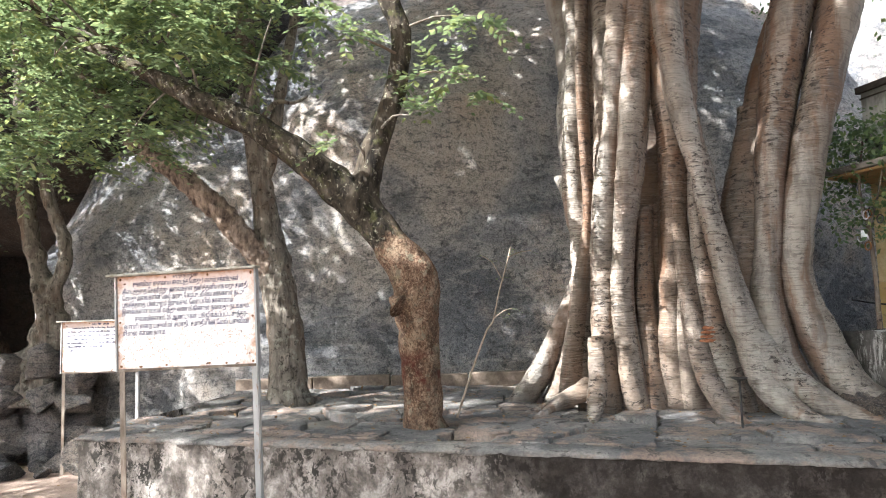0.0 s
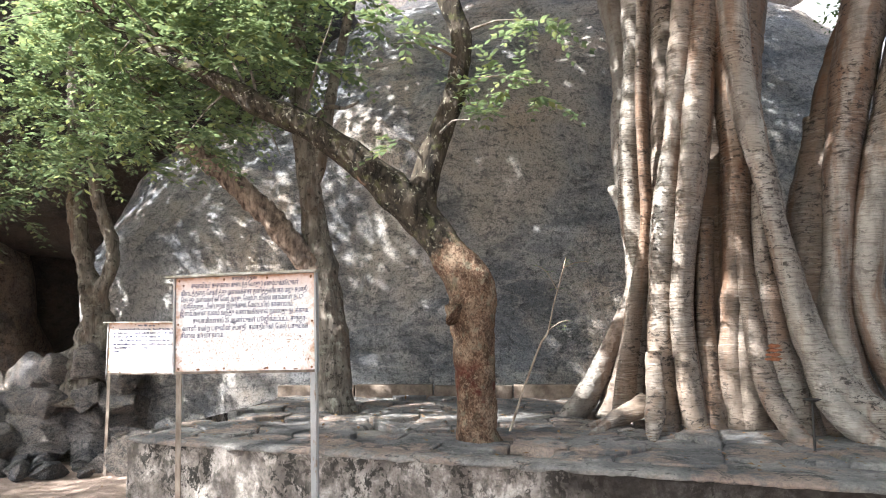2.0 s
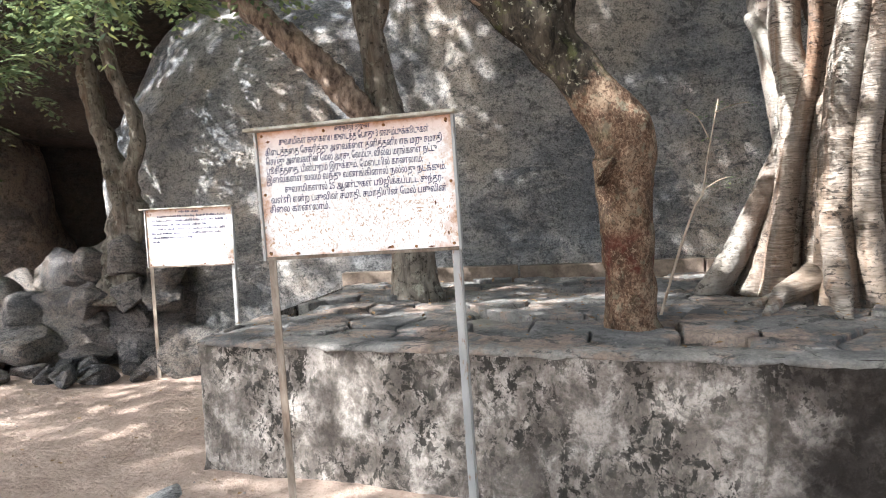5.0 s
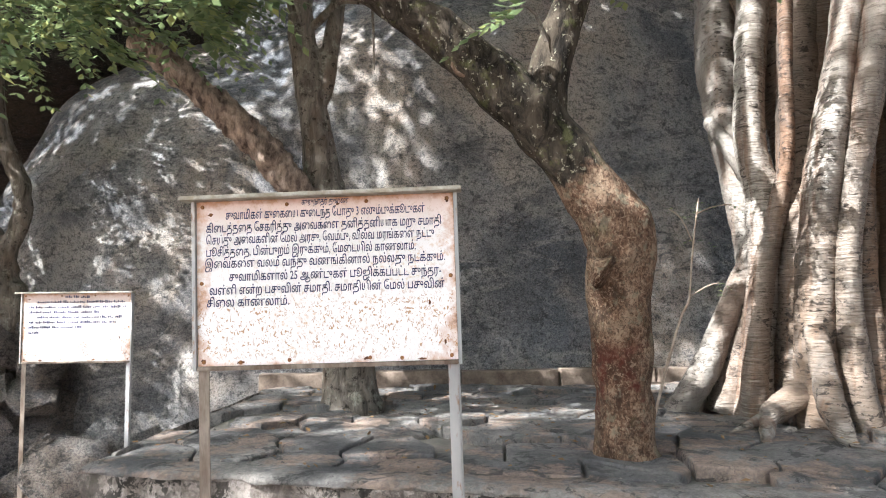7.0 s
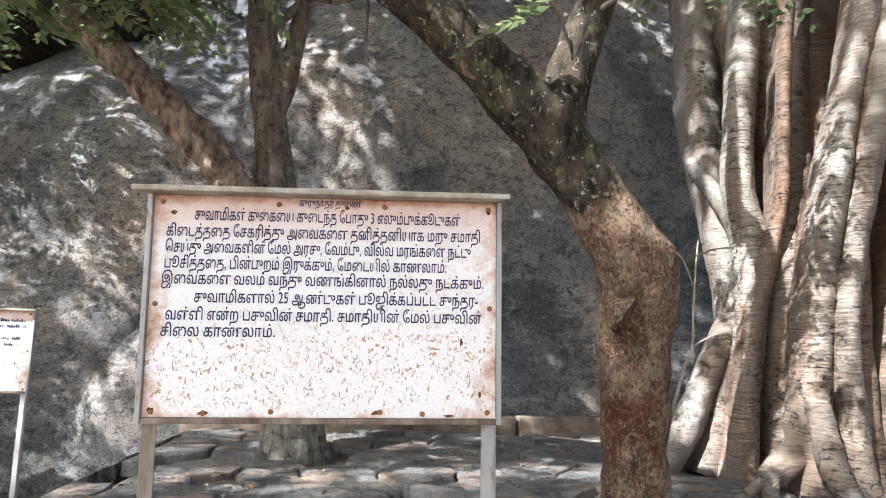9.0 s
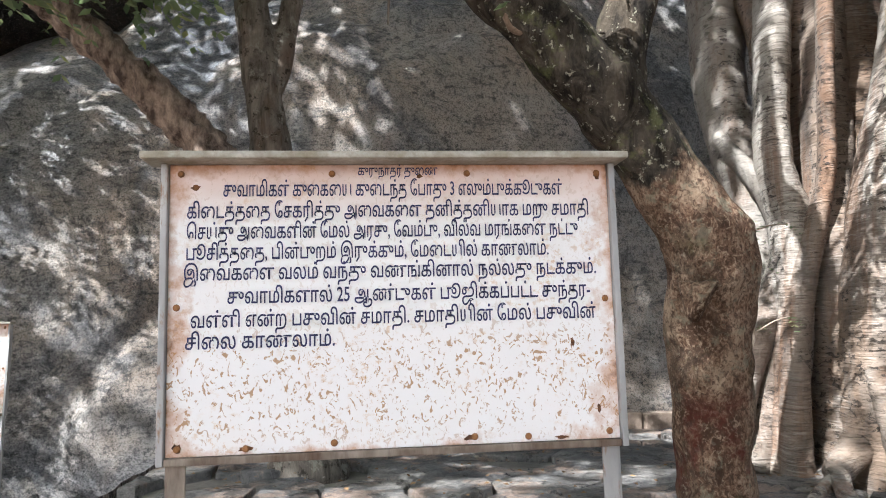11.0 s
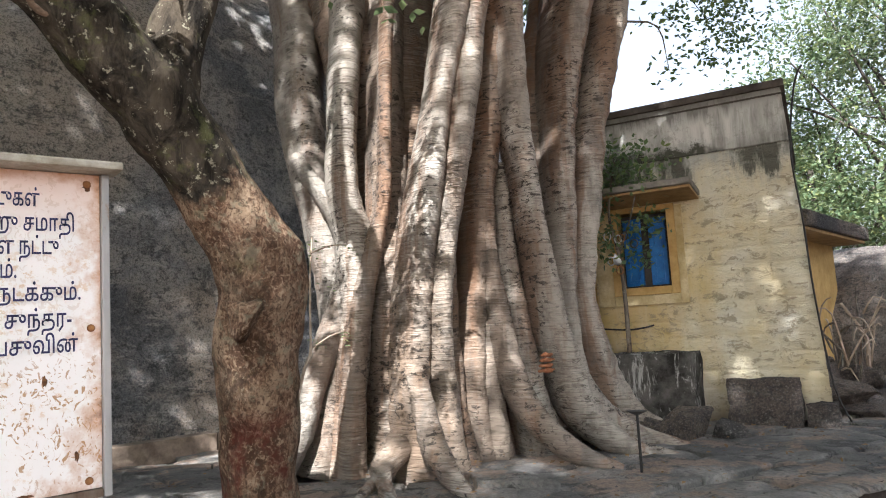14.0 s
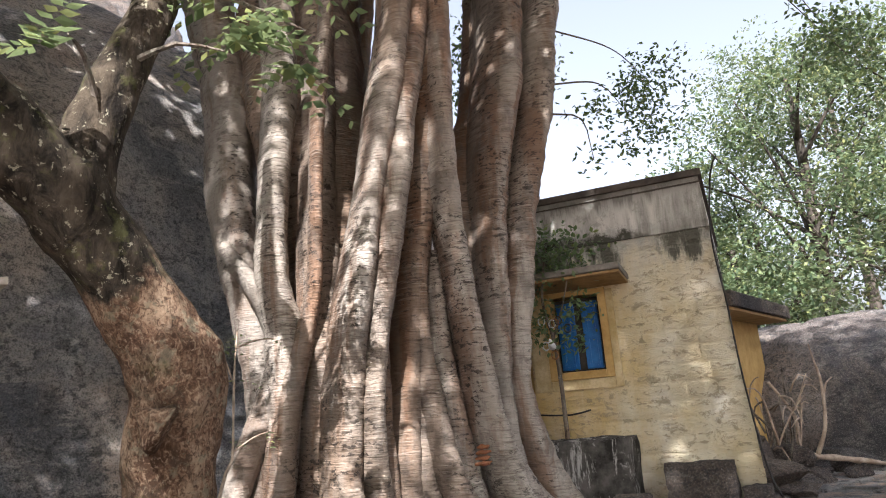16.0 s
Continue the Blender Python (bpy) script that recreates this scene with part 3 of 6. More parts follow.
# ---- ground and rocks ----
def make_ground():
    bm = bmesh.new()
    n = 110
    xs = [math.copysign(abs(i / n * 2 - 1) ** 3.2, i / n * 2 - 1) * 300 for i in range(n + 1)]
    grid = []
    for j in range(n + 1):
        row = []
        for i in range(n + 1):
            x, y = xs[i] - 1.5, xs[j] + 4.0
            z = 0.035 * noise.fractal(Vector((x, y, 0)) * 0.9, 1.0, 2.0, 4) if math.hypot(x, y) < 30 else 0.0
            row.append(bm.verts.new((x, y, z)))
        grid.append(row)
    for j in range(n):
        for i in range(n):
            bm.faces.new((grid[j][i], grid[j][i + 1], grid[j + 1][i + 1], grid[j + 1][i]))
    return tagged(link("ground", bm, DIRT), "bare reddish sandy ground with leaf litter", "ground", kind="structure")


make_ground()
boulder("boulder", (1.5, 14.2, 1.6), (6.9, 5.5, 6.3), 3, BOULDER, "huge rounded grey granite boulder behind the platform", 7, 0.055, 2.5, 0.12)
boulder("boulder", (-2.6, 12.6, 1.2), (4.2, 3.6, 4.3), 5, BOULDER, "leaning grey granite boulder beside the cave mouth", 7, 0.09, 2.3, 0.35)
boulder("boulder", (8.8, 15.6, 2.0), (4.2, 4.0, 7.0), 19, BOULDER, "tall grey granite boulder behind the fig tree", 6, 0.08, 2.4, 0.2)
boulder("boulder", (0.5, 25.0, 8.0), (13.5, 6.0, 10.5), 8, DARKROCK, "brown rock face above the boulders", 6, 0.12, 2.2, 0.2)
boulder("boulder", (-13.7, 13.2, 1.6), (4.6, 3.8, 4.9), 11, BROWNROCK, "brown rounded boulder beside the cave mouth", 6, 0.1, 2.3, 0.2)
# added rock that keeps sunlight out of the cave from the side
boulder("boulder", (-13.0, 18.6, 3.0), (5.4, 4.6, 6.5), 16, CAVEROCK, "brown rock wall added beside the cave to shut out the sun", 5, 0.1, 2.3)
boulder("boulder", (-7.6, 20.3, 2.4), (6.5, 3.0, 6.0), 13, CAVEROCK, "rock closing the back of the cave, coloured dark for its shade", 5, 0.1, 2.2)
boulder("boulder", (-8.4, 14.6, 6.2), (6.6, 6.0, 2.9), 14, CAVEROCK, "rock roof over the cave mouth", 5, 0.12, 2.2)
boulder("boulder", (12.4, 4.1, 0.5), (4.0, 4.0, 2.25), 17, DOMEROCK, "low domed grey boulder beyond the building", 6, 0.1, 2.8, 0.5)

# ---- platform ----
DECK = 0.85
ORIGIN, ALONG, BACK = Vector((-2.87, 5.40, 0)), Vector((0.952, -0.305, 0)).normalized(), Vector((0.305, 0.952, 0)).normalized()


def deck(u, v, z=DECK):
    return ORIGIN + ALONG * u + BACK * v + Vector((0, 0, z))


DECK_TURN = math.degrees(math.atan2(ALONG.y, ALONG.x))
platform = thing("platform", "raised masonry platform paved with broken grey flagstones", "platform", kind="structure")


def prism(corners, lo, hi):
    bm = bmesh.new()
    a = [bm.verts.new((p.x, p.y, lo)) for p in corners]
    b = [bm.verts.new((p.x, p.y, hi)) for p in corners]
    n = len(corners)
    bm.faces.new(a[::-1])
    bm.faces.new(b)
    for i in range(n):
        bm.faces.new((a[i], a[(i + 1) % n], b[(i + 1) % n], b[i]))
    return bm


part("core", prism([deck(0.13, 0.14), deck(13, 0.14), deck(13, 6.5), deck(-0.90, 6.5)], -0.2, DECK - 0.05), CONCRETE, platform, "packed earth and mortar between the stones")


def wall_face(u0, u1, nu, nz):
    """The front face: a plaster skin worn into shallow hollows, with a rounded lip at the top."""
    bm = bmesh.new()
    rows = []
    for j in range(nz + 1):
        row = []
        for i in range(nu + 1):
            u, z = u0 + (u1 - u0) * i / nu, -0.15 + (DECK - 0.005 + 0.15) * j / nz
            p = Vector((u * 3.1, 0, z * 3.6))
            hollow = noise.fractal(p, 0.9, 2.0, 5)
            d = 0.03 + 0.03 * hollow + 0.012 * noise.noise(p * 5)
            if z > DECK - 0.05:
                d += 0.03 * ((z - DECK + 0.05) / 0.05) ** 2
            d -= 0.04 * max(0.0, 0.15 - z)
            row.append(bm.verts.new(deck(u, d, z)))
        rows.append(row)
    for j in range(nz):
        for i in range(nu):
            bm.faces.new((rows[j][i], rows[j][i + 1], rows[j + 1][i + 1], rows[j + 1][i]))
    back = [bm.verts.new(deck(u, 0.12, z)) for u, z in ((u0, -0.15), (u1, -0.15), (u1, DECK - 0.02), (u0, DECK - 0.02))]
    bm.faces.new(back)
    return bm


def ledge():
    """The mortar strip along the front edge."""
    bm = bmesh.new()
    rows = []
    for i in range(301):
        u = 12.5 * i / 300
        n1, n2 = noise.fractal(Vector((u * 1.1, 3, 0)), 1.0, 2.0, 3), noise.fractal(Vector((u * 1.6, 9, 0)), 1.0, 2.0, 3)
        n3 = noise.fractal(Vector((u * 5.5, 5, 0)), 0.8, 2.0, 4)
        prof = ((0.05, DECK - 0.05), (0.008 + 0.02 * n3, DECK - 0.036 + 0.016 * n3), (0.016 + 0.018 * n3, DECK - 0.016 + 0.012 * n2), (0.045 + 0.02 * n3, DECK - 0.005 + 0.004 * n3), (0.10, DECK + 0.002 + 0.008 * n2), (0.22 + 0.05 * n2, DECK + 0.001 + 0.006 * n3), (0.27 + 0.05 * n2, DECK - 0.04))
        rows.append([bm.verts.new(deck(u - 0.01, v, z)) for v, z in prof])
    for p, q in zip(rows, rows[1:]):
        for k in range(6):
            bm.faces.new((p[k], q[k], q[k + 1], p[k + 1]))
    return bm


part("ledge", ledge(), FLAG, platform, "worn grey mortar strip along the front edge", True)
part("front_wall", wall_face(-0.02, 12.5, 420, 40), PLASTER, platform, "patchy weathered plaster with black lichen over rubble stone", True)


def side_face():
    bm = bmesh.new()
    rows = []
    for j in range(25):
        row = []
        for i in range(61):
            v, z = 0.045 + 5.0 * i / 60, -0.15 + (DECK + 0.14) * j / 24
            d = 0.03 * noise.fractal(Vector((7, v * 3.1, z * 3.6)), 0.9, 2.0, 5)
            row.append(bm.verts.new(deck(-0.168 * v + d, v, z)))
        rows.append(row)
    for j in range(24):
        for i in range(60):
            bm.faces.new((rows[j][i], rows[j][i + 1], rows[j + 1][i + 1], rows[j + 1][i]))
    return bm


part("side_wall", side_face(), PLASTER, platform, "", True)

# ---- kerb at the back of the platform ----
kerb = thing("kerb", "low concrete kerb at the foot of the boulder", "kerb", kind="structure")
for k in range(5):
    bm = bmesh.new()
    box(bm, (-2.5 + k * 0.93, 8.24 - 0.03 * k, DECK - 0.04), (-2.5 + k * 0.93 + 0.91, 8.40 - 0.03 * k, DECK + 0.13 + 0.01 * (k % 2)), 0.012)
    part("kerb_block", bm, KERBSTONE, kerb)


# ---- fig tree ----
def fig_tree():
    tree = thing("fig_tree", "old fig tree with a fluted trunk of fused pale grey stems", "tree", pose(1.9, 6.1, DECK))
    inv = pose(-1.9, -6.1, -DECK)
    into = Vector((0.48, 0.80, 0))
    way = into.normalized()
    none = Vector((0, 0, 0))

    def stem(*pts, rough=0.045, shift=into, name="stem", bark=FIG, wide=0.86, back=0.0):
        bm = bmesh.new()
        if back:
            pts = [(x + way.x * back, y + way.y * back, z, r * 0.9) for x, y, z, r in pts]
        if shift is into:
            tube(bm, pts, 34, 0.025, rough, 5.0, way * 1.75, (wide, 1.9, way))
        else:
            tube(bm, pts, 26, 0.03, rough, 4.0, shift)
        bm.transform(inv)
        part(name, bm, bark, tree, "", True)

    # front columns
    stem((1.62, 5.1, 7.6, 0.12), (1.50, 5.35, 4.6, 0.13), (1.45, 5.51, 3.72, 0.13), (1.44, 5.65, 3.22, 0.115), (1.36, 5.69, 2.78, 0.125), (1.34, 5.78, 2.32, 0.14), (1.34, 5.87, 1.81, 0.15), (1.32, 5.89, 1.27, 0.16), (1.31, 5.83, 0.78, 0.19))
    stem((1.85, 5.1, 7.6, 0.14), (1.66, 5.35, 4.6, 0.15), (1.59, 5.47, 3.76, 0.14), (1.55, 5.58, 3.05, 0.13), (1.50, 5.72, 2.33, 0.10), (1.47, 5.78, 1.8, 0.10), (1.52, 5.80, 1.13, 0.12), (1.55, 5.75, 0.78, 0.14))
    stem((1.95, 5.1, 7.6, 0.2), (1.75, 5.25, 4.6, 0.2), (1.80, 5.40, 3.78, 0.2), (1.88, 5.57, 3.12, 0.19), (1.90, 5.72, 2.55, 0.17), (1.86, 5.78, 1.8, 0.16), (1.84, 5.80, 1.3, 0.17), (1.87, 5.78, 0.78, 0.22), bark=FIGBROWN, back=0.16)
    stem((1.72, 5.86, 2.6, 0.08), (1.66, 5.84, 1.9, 0.10), (1.68, 5.82, 1.2, 0.11), (1.68, 5.72, 0.78, 0.13), bark=FIGBROWN, back=0.14)
    stem((1.98, 5.86, 2.7, 0.08), (1.98, 5.84, 2.0, 0.09), (1.98, 5.78, 1.4, 0.11), (2.0, 5.72, 0.78, 0.14), bark=FIGBROWN, back=0.12)
    # foot of the middle column and the diagonal root
    stem((1.92, 5.66, 4.6, 0.07), (1.98, 5.74, 3.6, 0.075), (2.01, 5.80, 2.8, 0.075), (2.03, 5.82, 2.2, 0.085), (2.05, 5.76, 1.8, 0.10), (2.05, 5.68, 1.43, 0.11), (2.06, 5.50, 1.11, 0.10), (2.09, 5.22, 0.90, 0.085), (2.12, 4.95, 0.82, 0.05), name="root", bark=FIGBROWN)
    stem((1.78, 5.25, 4.6, 0.12), (1.86, 5.36, 3.9, 0.13), (1.95, 5.44, 3.4, 0.13), (2.10, 5.51, 2.87, 0.11), (2.16, 5.50, 2.48, 0.105), (2.26, 5.50, 2.02, 0.12), (2.36, 5.48, 1.56, 0.15), (2.57, 5.42, 1.16, 0.16), (2.88, 5.25, 0.90, 0.12), (3.15, 5.02, 0.80, 0.06))
    stem((2.14, 5.74, 2.9, 0.09), (2.14, 5.72, 2.3, 0.11), (2.18, 5.68, 1.8, 0.14), (2.22, 5.62, 1.3, 0.17), (2.28, 5.52, 0.78, 0.22), back=0.08)
    stem((2.38, 5.50, 1.5, 0.12), (2.44, 5.36, 1.1, 0.13), (2.58, 5.10, 0.86, 0.10), (2.70, 4.85, 0.80, 0.05), name="root")
    # the two leaning stems
    stem((3.55, 5.5, 7.6, 0.2), (3.14, 5.50, 5.1, 0.22), (3.02, 5.52, 4.43, 0.22), (2.90, 5.63, 3.7, 0.20), (2.78, 5.64, 2.97, 0.16), (2.71, 5.63, 2.3, 0.14), (2.65, 5.62, 1.7, 0.16), (2.76, 5.58, 1.1, 0.18), (2.98, 5.45, 0.78, 0.18))
    stem((4.1, 5.2, 7.6, 0.2), (3.52, 5.36, 5.1, 0.22), (3.38, 5.41, 4.37, 0.21), (3.18, 5.54, 3.46, 0.18), (2.98, 5.56, 2.68, 0.17), (2.89, 5.61, 1.97, 0.16), (3.01, 5.58, 1.45, 0.19), (3.2, 5.46, 1.0, 0.19), (3.48, 5.22, 0.80, 0.10))
    stem((2.72, 5.98, 3.5, 0.07), (2.68, 5.92, 3.1, 0.11), (2.55, 5.8, 2.6, 0.16), (2.45, 5.75, 1.7, 0.2), (2.5, 5.7, 0.78, 0.28), bark=FIGBROWN, back=0.14)
    stem((2.45, 5.9, 7.6, 0.16), (2.3, 6.0, 5.2, 0.17), (2.16, 6.0, 4.0, 0.17), (2.05, 5.95, 3.1, 0.18), (2.0, 5.95, 2.2, 0.18), bark=FIGBROWN)
    # left side: thin root, stems, buttress, sawn stub
    stem((1.30, 5.7, 5.4, 0.06), (1.28, 5.95, 3.92, 0.06), (1.29, 6.03, 3.28, 0.055), (1.32, 6.11, 2.62, 0.06), (1.30, 6.20, 2.3, 0.08), (1.22, 6.28, 1.84, 0.10), (1.12, 6.25, 1.3, 0.10), (1.02, 6.15, 0.78, 0.11), rough=0.03, bark=FIGBROWN)
    stem((1.15, 6.3, 7.6, 0.14), (1.32, 6.38, 4.6, 0.15), (1.25, 6.40, 3.4, 0.13), (1.22, 6.40, 2.8, 0.13), (1.28, 6.35, 2.3, 0.15), (1.25, 6.35, 1.8, 0.15), (1.18, 6.35, 1.3, 0.15), (1.08, 6.30, 0.78, 0.17))
    stem((0.9, 7.6, 7.6, 0.22), (1.40, 7.22, 4.8, 0.25), (1.36, 7.05, 3.56, 0.23), (1.38, 6.85, 2.45, 0.15), (1.42, 6.75, 1.8, 0.16), (1.40, 6.7, 0.78, 0.2), bark=FIGGREY)
    stem((1.22, 6.98, 3.06, 0.06), (1.26, 6.86, 2.9, 0.07), (1.32, 6.59, 2.54, 0.09), (1.36, 6.4, 2.1, 0.12), bark=FIGGREY)
    stem((1.37, 6.45, 2.32, 0.10), (1.24, 6.50, 1.9, 0.11), (1.02, 6.50, 1.45, 0.11), (0.80, 6.42, 1.1, 0.12), (0.58, 6.40, 0.80, 0.12), name="root", bark=FIGGREY)
    stem((1.35, 6.5, 1.9, 0.12), (1.15, 6.5, 1.3, 0.14), (0.95, 6.45, 0.8, 0.17), bark=FIGGREY)
    stem((1.65, 6.3, 7.6, 0.18), (1.60, 6.3, 4.4, 0.18), (1.52, 6.25, 3.0, 0.18), (1.45, 6.2, 2.0, 0.2), (1.4, 6.12, 0.78, 0.28), bark=FIGBROWN)
    # core
    stem((2.0, 6.9, 7.6, 0.5), (1.9, 6.85, 4.6, 0.5), (1.95, 6.6, 3.0, 0.42), (2.05, 6.5, 1.8, 0.42), (2.1, 6.45, 0.78, 0.55), shift=none, bark=FIGBROWN, name="core")
    stem((3.75, 6.1, 7.6, 0.14), (3.42, 6.1, 5.0, 0.15), (3.05, 6.1, 3.7, 0.18), (2.78, 6.1, 2.4, 0.26), (2.7, 6.1, 0.78, 0.4), shift=none, bark=FIGBROWN, name="core")
    stem((3.1, 6.9, 7.6, 0.12), (2.74, 6.93, 5.3, 0.13), (2.44, 6.72, 4.5, 0.13), (2.16, 6.62, 3.8, 0.13), (2.0, 6.45, 2.8, 0.13))
    # surface roots
    stem((1.25, 6.02, 1.02, 0.10), (1.05, 5.92, 0.95, 0.08), (0.90, 5.76, 0.91, 0.055), (0.80, 5.60, 0.875, 0.045), (0.70, 5.44, 0.855, 0.03), (0.69, 5.30, 0.835, 0.015), shift=none, name="root", rough=0.12)
    stem((0.95, 5.82, 0.92, 0.05), (0.78, 5.76, 0.885, 0.035), (0.62, 5.66, 0.86, 0.02), (0.52, 5.62, 0.84, 0.01), shift=none, name="root", rough=0.12)
    stem((1.30, 5.88, 1.45, 0.07), (1.26, 5.74, 1.08, 0.08), (1.20, 5.56, 0.93, 0.065), (1.15, 5.42, 0.87, 0.045), (1.12, 5.30, 0.84, 0.02), shift=none, name="root", rough=0.1)
    rng = random.Random(5)
    clumps = []
    for _ in range(46):
        c = (rng.uniform(-4.5, 4.5), rng.uniform(-4.5, 3.0), rng.uniform(7.6, 9.6), rng.uniform(0.6, 1.2))
        if math.hypot(c[0] + 2.0, c[1] + 4.0) > 1.7:
            clumps.append(c)
    # crown widened with added clumps, out of view, to shade the right-hand side
    for _ in range(60):
        c = (rng.uniform(-1.8, 5.0), rng.uniform(-9.0, -0.5), rng.uniform(8.3, 10.0), rng.uniform(0.7, 1.2))
        if c[0] < 0.0 or c[1] > -3.8:
            clumps.append(c)
    part("crown", broad_crown(clumps, 26000, 21, 0.22), FIGLEAF, tree, "dense high crown of glossy green leaves", False)
    bm = bmesh.new()
    rng = random.Random(15)
    for b, e in (((3.3, 6.2, 6.6), (4.6, 6.9, 5.3)), ((3.6, 6.2, 6.8), (5.2, 6.6, 5.8)), ((4.2, 6.5, 6.0), (3.9, 7.3, 5.0)), ((3.45, 5.4, 4.5), (4.7, 5.2, 4.55)), ((3.55, 5.4, 5.1), (5.7, 5.2, 5.1)), ((3.4, 5.4, 4.2), (3.75, 5.2, 3.8)), ((4.6, 4.6, 6.6), (5.2, 3.3, 4.6)), ((5.0, 4.2, 6.6), (6.3, 3.4, 5.1))):
        tube(bm, [(*b, 0.010), (*((Vector(b) + Vector(e)) / 2 + Vector((0.25, 0, 0.25))), 0.007), (*e, 0.003)], 6, 0.12, 0.1)
    bm.transform(inv)
    part("hanging_twig", bm, GREY, tree, "thin hanging twigs", True)
    bm = broad_crown([(4.6, 6.9, 5.3, 0.4), (4.1, 6.8, 5.6, 0.35), (5.2, 6.6, 5.8, 0.5), (4.7, 6.7, 6.0, 0.5), (3.9, 7.3, 5.0, 0.25), (5.0, 6.9, 5.0, 0.25), (4.55, 5.2, 4.6, 0.30), (4.95, 5.2, 4.35, 0.28), (5.6, 5.2, 5.3, 0.40), (5.7, 5.2, 4.85, 0.28), (3.75, 5.2, 4.3, 0.16), (3.7, 5.2, 3.8, 0.14), (5.1, 5.2, 5.0, 0.25), (5.1, 3.3, 4.75, 0.28), (5.7, 3.35, 4.95, 0.35), (6.3, 3.4, 5.2, 0.4), (4.7, 3.4, 4.95, 0.2)], 4200, 25, 0.062)
    bm.transform(inv)
    part("hanging_leaves", bm, FIGLEAF, tree, "", False)
    # red tilak mark on the bark
    bm = bmesh.new()
    for k in range(4):
        tube(bm, [(-0.06 + 0.008 * k, 0.012, -0.05 + 0.034 * k, 0.006), (-0.02, -0.004, -0.045 + 0.033 * k, 0.013), (0.02, -0.004, -0.047 + 0.034 * k, 0.014), (0.06 - 0.01 * (k % 2), 0.012, -0.04 + 0.032 * k, 0.005)], 8, 0.012, 0.3, 30)
    mark = part("painted_mark", bm, plain("vermilion_smear", (0.16, 0.06, 0.03), (0.30, 0.125, 0.055), 60, 0.9), tree, "rubbed vermilion and turmeric mark")
    mark.matrix_local = pose(*MARK, 0, 0, -30)
    return tree


MARK = (0.20, -0.62, 0.62)
fig_tree()


# ---- neem tree with the bent trunk ----
def neem_tree():
    tree = thing("neem_tree", "bent neem tree with flaking brown bark rooted in the platform", "tree", pose(-0.16, 5.25, DECK))
    inv = pose(0.16, -5.25, -DECK)
    bm = bmesh.new()
    tube(bm, [(-0.14, 5.27, 0.74, 0.21), (-0.17, 5.24, 0.92, 0.155), (-0.18, 5.22, 1.31, 0.145), (-0.20, 5.19, 1.70, 0.165), (-0.20, 5.16, 1.97, 0.175), (-0.40, 5.15, 2.27, 0.14), (-0.66, 5.15, 2.61, 0.15)], 20, 0.05, 0.07, 6)
    tube(bm, [(-0.55, 5.15, 2.45, 0.14), (-0.75, 5.15, 2.67, 0.14), (-0.96, 5.15, 2.87, 0.12), (-1.18, 5.15, 3.03, 0.11), (-1.50, 5.15, 3.25, 0.10), (-1.77, 5.15, 3.36, 0.095), (-2.13, 5.2, 3.58, 0.07), (-2.8, 5.3, 3.95, 0.05), (-3.5, 5.4, 4.42, 0.03)], 16, 0.06, 0.09, 6)
    tube(bm, [(-0.60, 5.15, 2.50, 0.13), (-0.56, 5.15, 2.72, 0.115), (-0.50, 5.15, 2.95, 0.10), (-0.33, 5.15, 3.40, 0.085), (-0.27, 5.15, 3.90, 0.08), (-0.43, 5.15, 4.34, 0.08), (-0.63, 5.15, 4.64, 0.07), (-0.6, 5.2, 5.6, 0.04)], 14, 0.06, 0.1, 7)
    bm.transform(inv)
    trunk = part("trunk", bm, NEEM, tree, "furrowed brown bark with lichen spots and bare orange patches", True)
    re = trunk.modifiers.new("fuse", "REMESH")
    re.mode, re.voxel_size, re.use_smooth_shade = "VOXEL", 0.014, True
    bm = bmesh.new()
    rock_mesh(bm, (0.12, 0.11, 0.11), 5, 3, 0.4, 0.0, 2.0)
    bm.transform(inv @ Matrix.Translation((-0.325, 5.06, 1.80)))
    part("knot", bm, NEEM, tree, "dark stub of a lost branch", True)
    bm = bmesh.new()
    ring = [(0.05 * math.cos(a), 0.058 * math.sin(a), 0.0, 0.013) for a in [i / 9 * math.tau for i in range(10)]]
    tube(bm, ring, 8, 0.02, 0.25, 20)
    tube(bm, [(0, 0, -0.06, 0.045), (0, 0, -0.012, 0.04)], 10, 0.03, 0.1, 9)
    bm.transform(inv @ Matrix.Translation((-0.99, 5.07, 2.80)) @ Vector((-0.4, -0.8, -0.35)).to_track_quat("Z", "Y").to_matrix().to_4x4())
    part("knot", bm, plain("healed_bark", (0.07, 0.045, 0.03), (0.24, 0.17, 0.115), 20, 0.9, 0, 0.6), tree, "healed brown ring where a limb was sawn off", True)
    rng = random.Random(3)
    twigs = []
    for _ in range(34):
        t = rng.random()
        p = Vector((-1.4 - 2.0 * t, 5.2 + 0.2 * t, 3.27 + 1.1 * t))
        twigs.append((p, p + Vector((rng.uniform(-0.6, 0.4), rng.uniform(-0.7, 0.7), rng.uniform(-0.5, 0.7)))))
    twigs += [(Vector(p), Vector(e)) for p, e in (((-0.3, 5.15, 3.5), (0.25, 4.9, 3.45)), ((-0.3, 5.15, 3.9), (0.3, 5.0, 3.95)), ((-0.28, 5.1, 3.7), (-0.75, 4.9, 3.75)), ((-0.55, 5.1, 2.9), (-0.72, 4.95, 3.05)), ((-0.4, 5.15, 4.3), (-0.95, 5.0, 4.25)), ((-0.45, 5.1, 3.1), (-0.2, 4.85, 3.15)))]
    for p, e in twigs:
        bm = bmesh.new()
        tube(bm, [(*p, 0.014), (*((p + e) / 2 + Vector((0, 0, 0.06))), 0.009), (*e, 0.004)], 5, 0.15, 0)
        bm.transform(inv)
        part("twig", bm, GREY, tree)
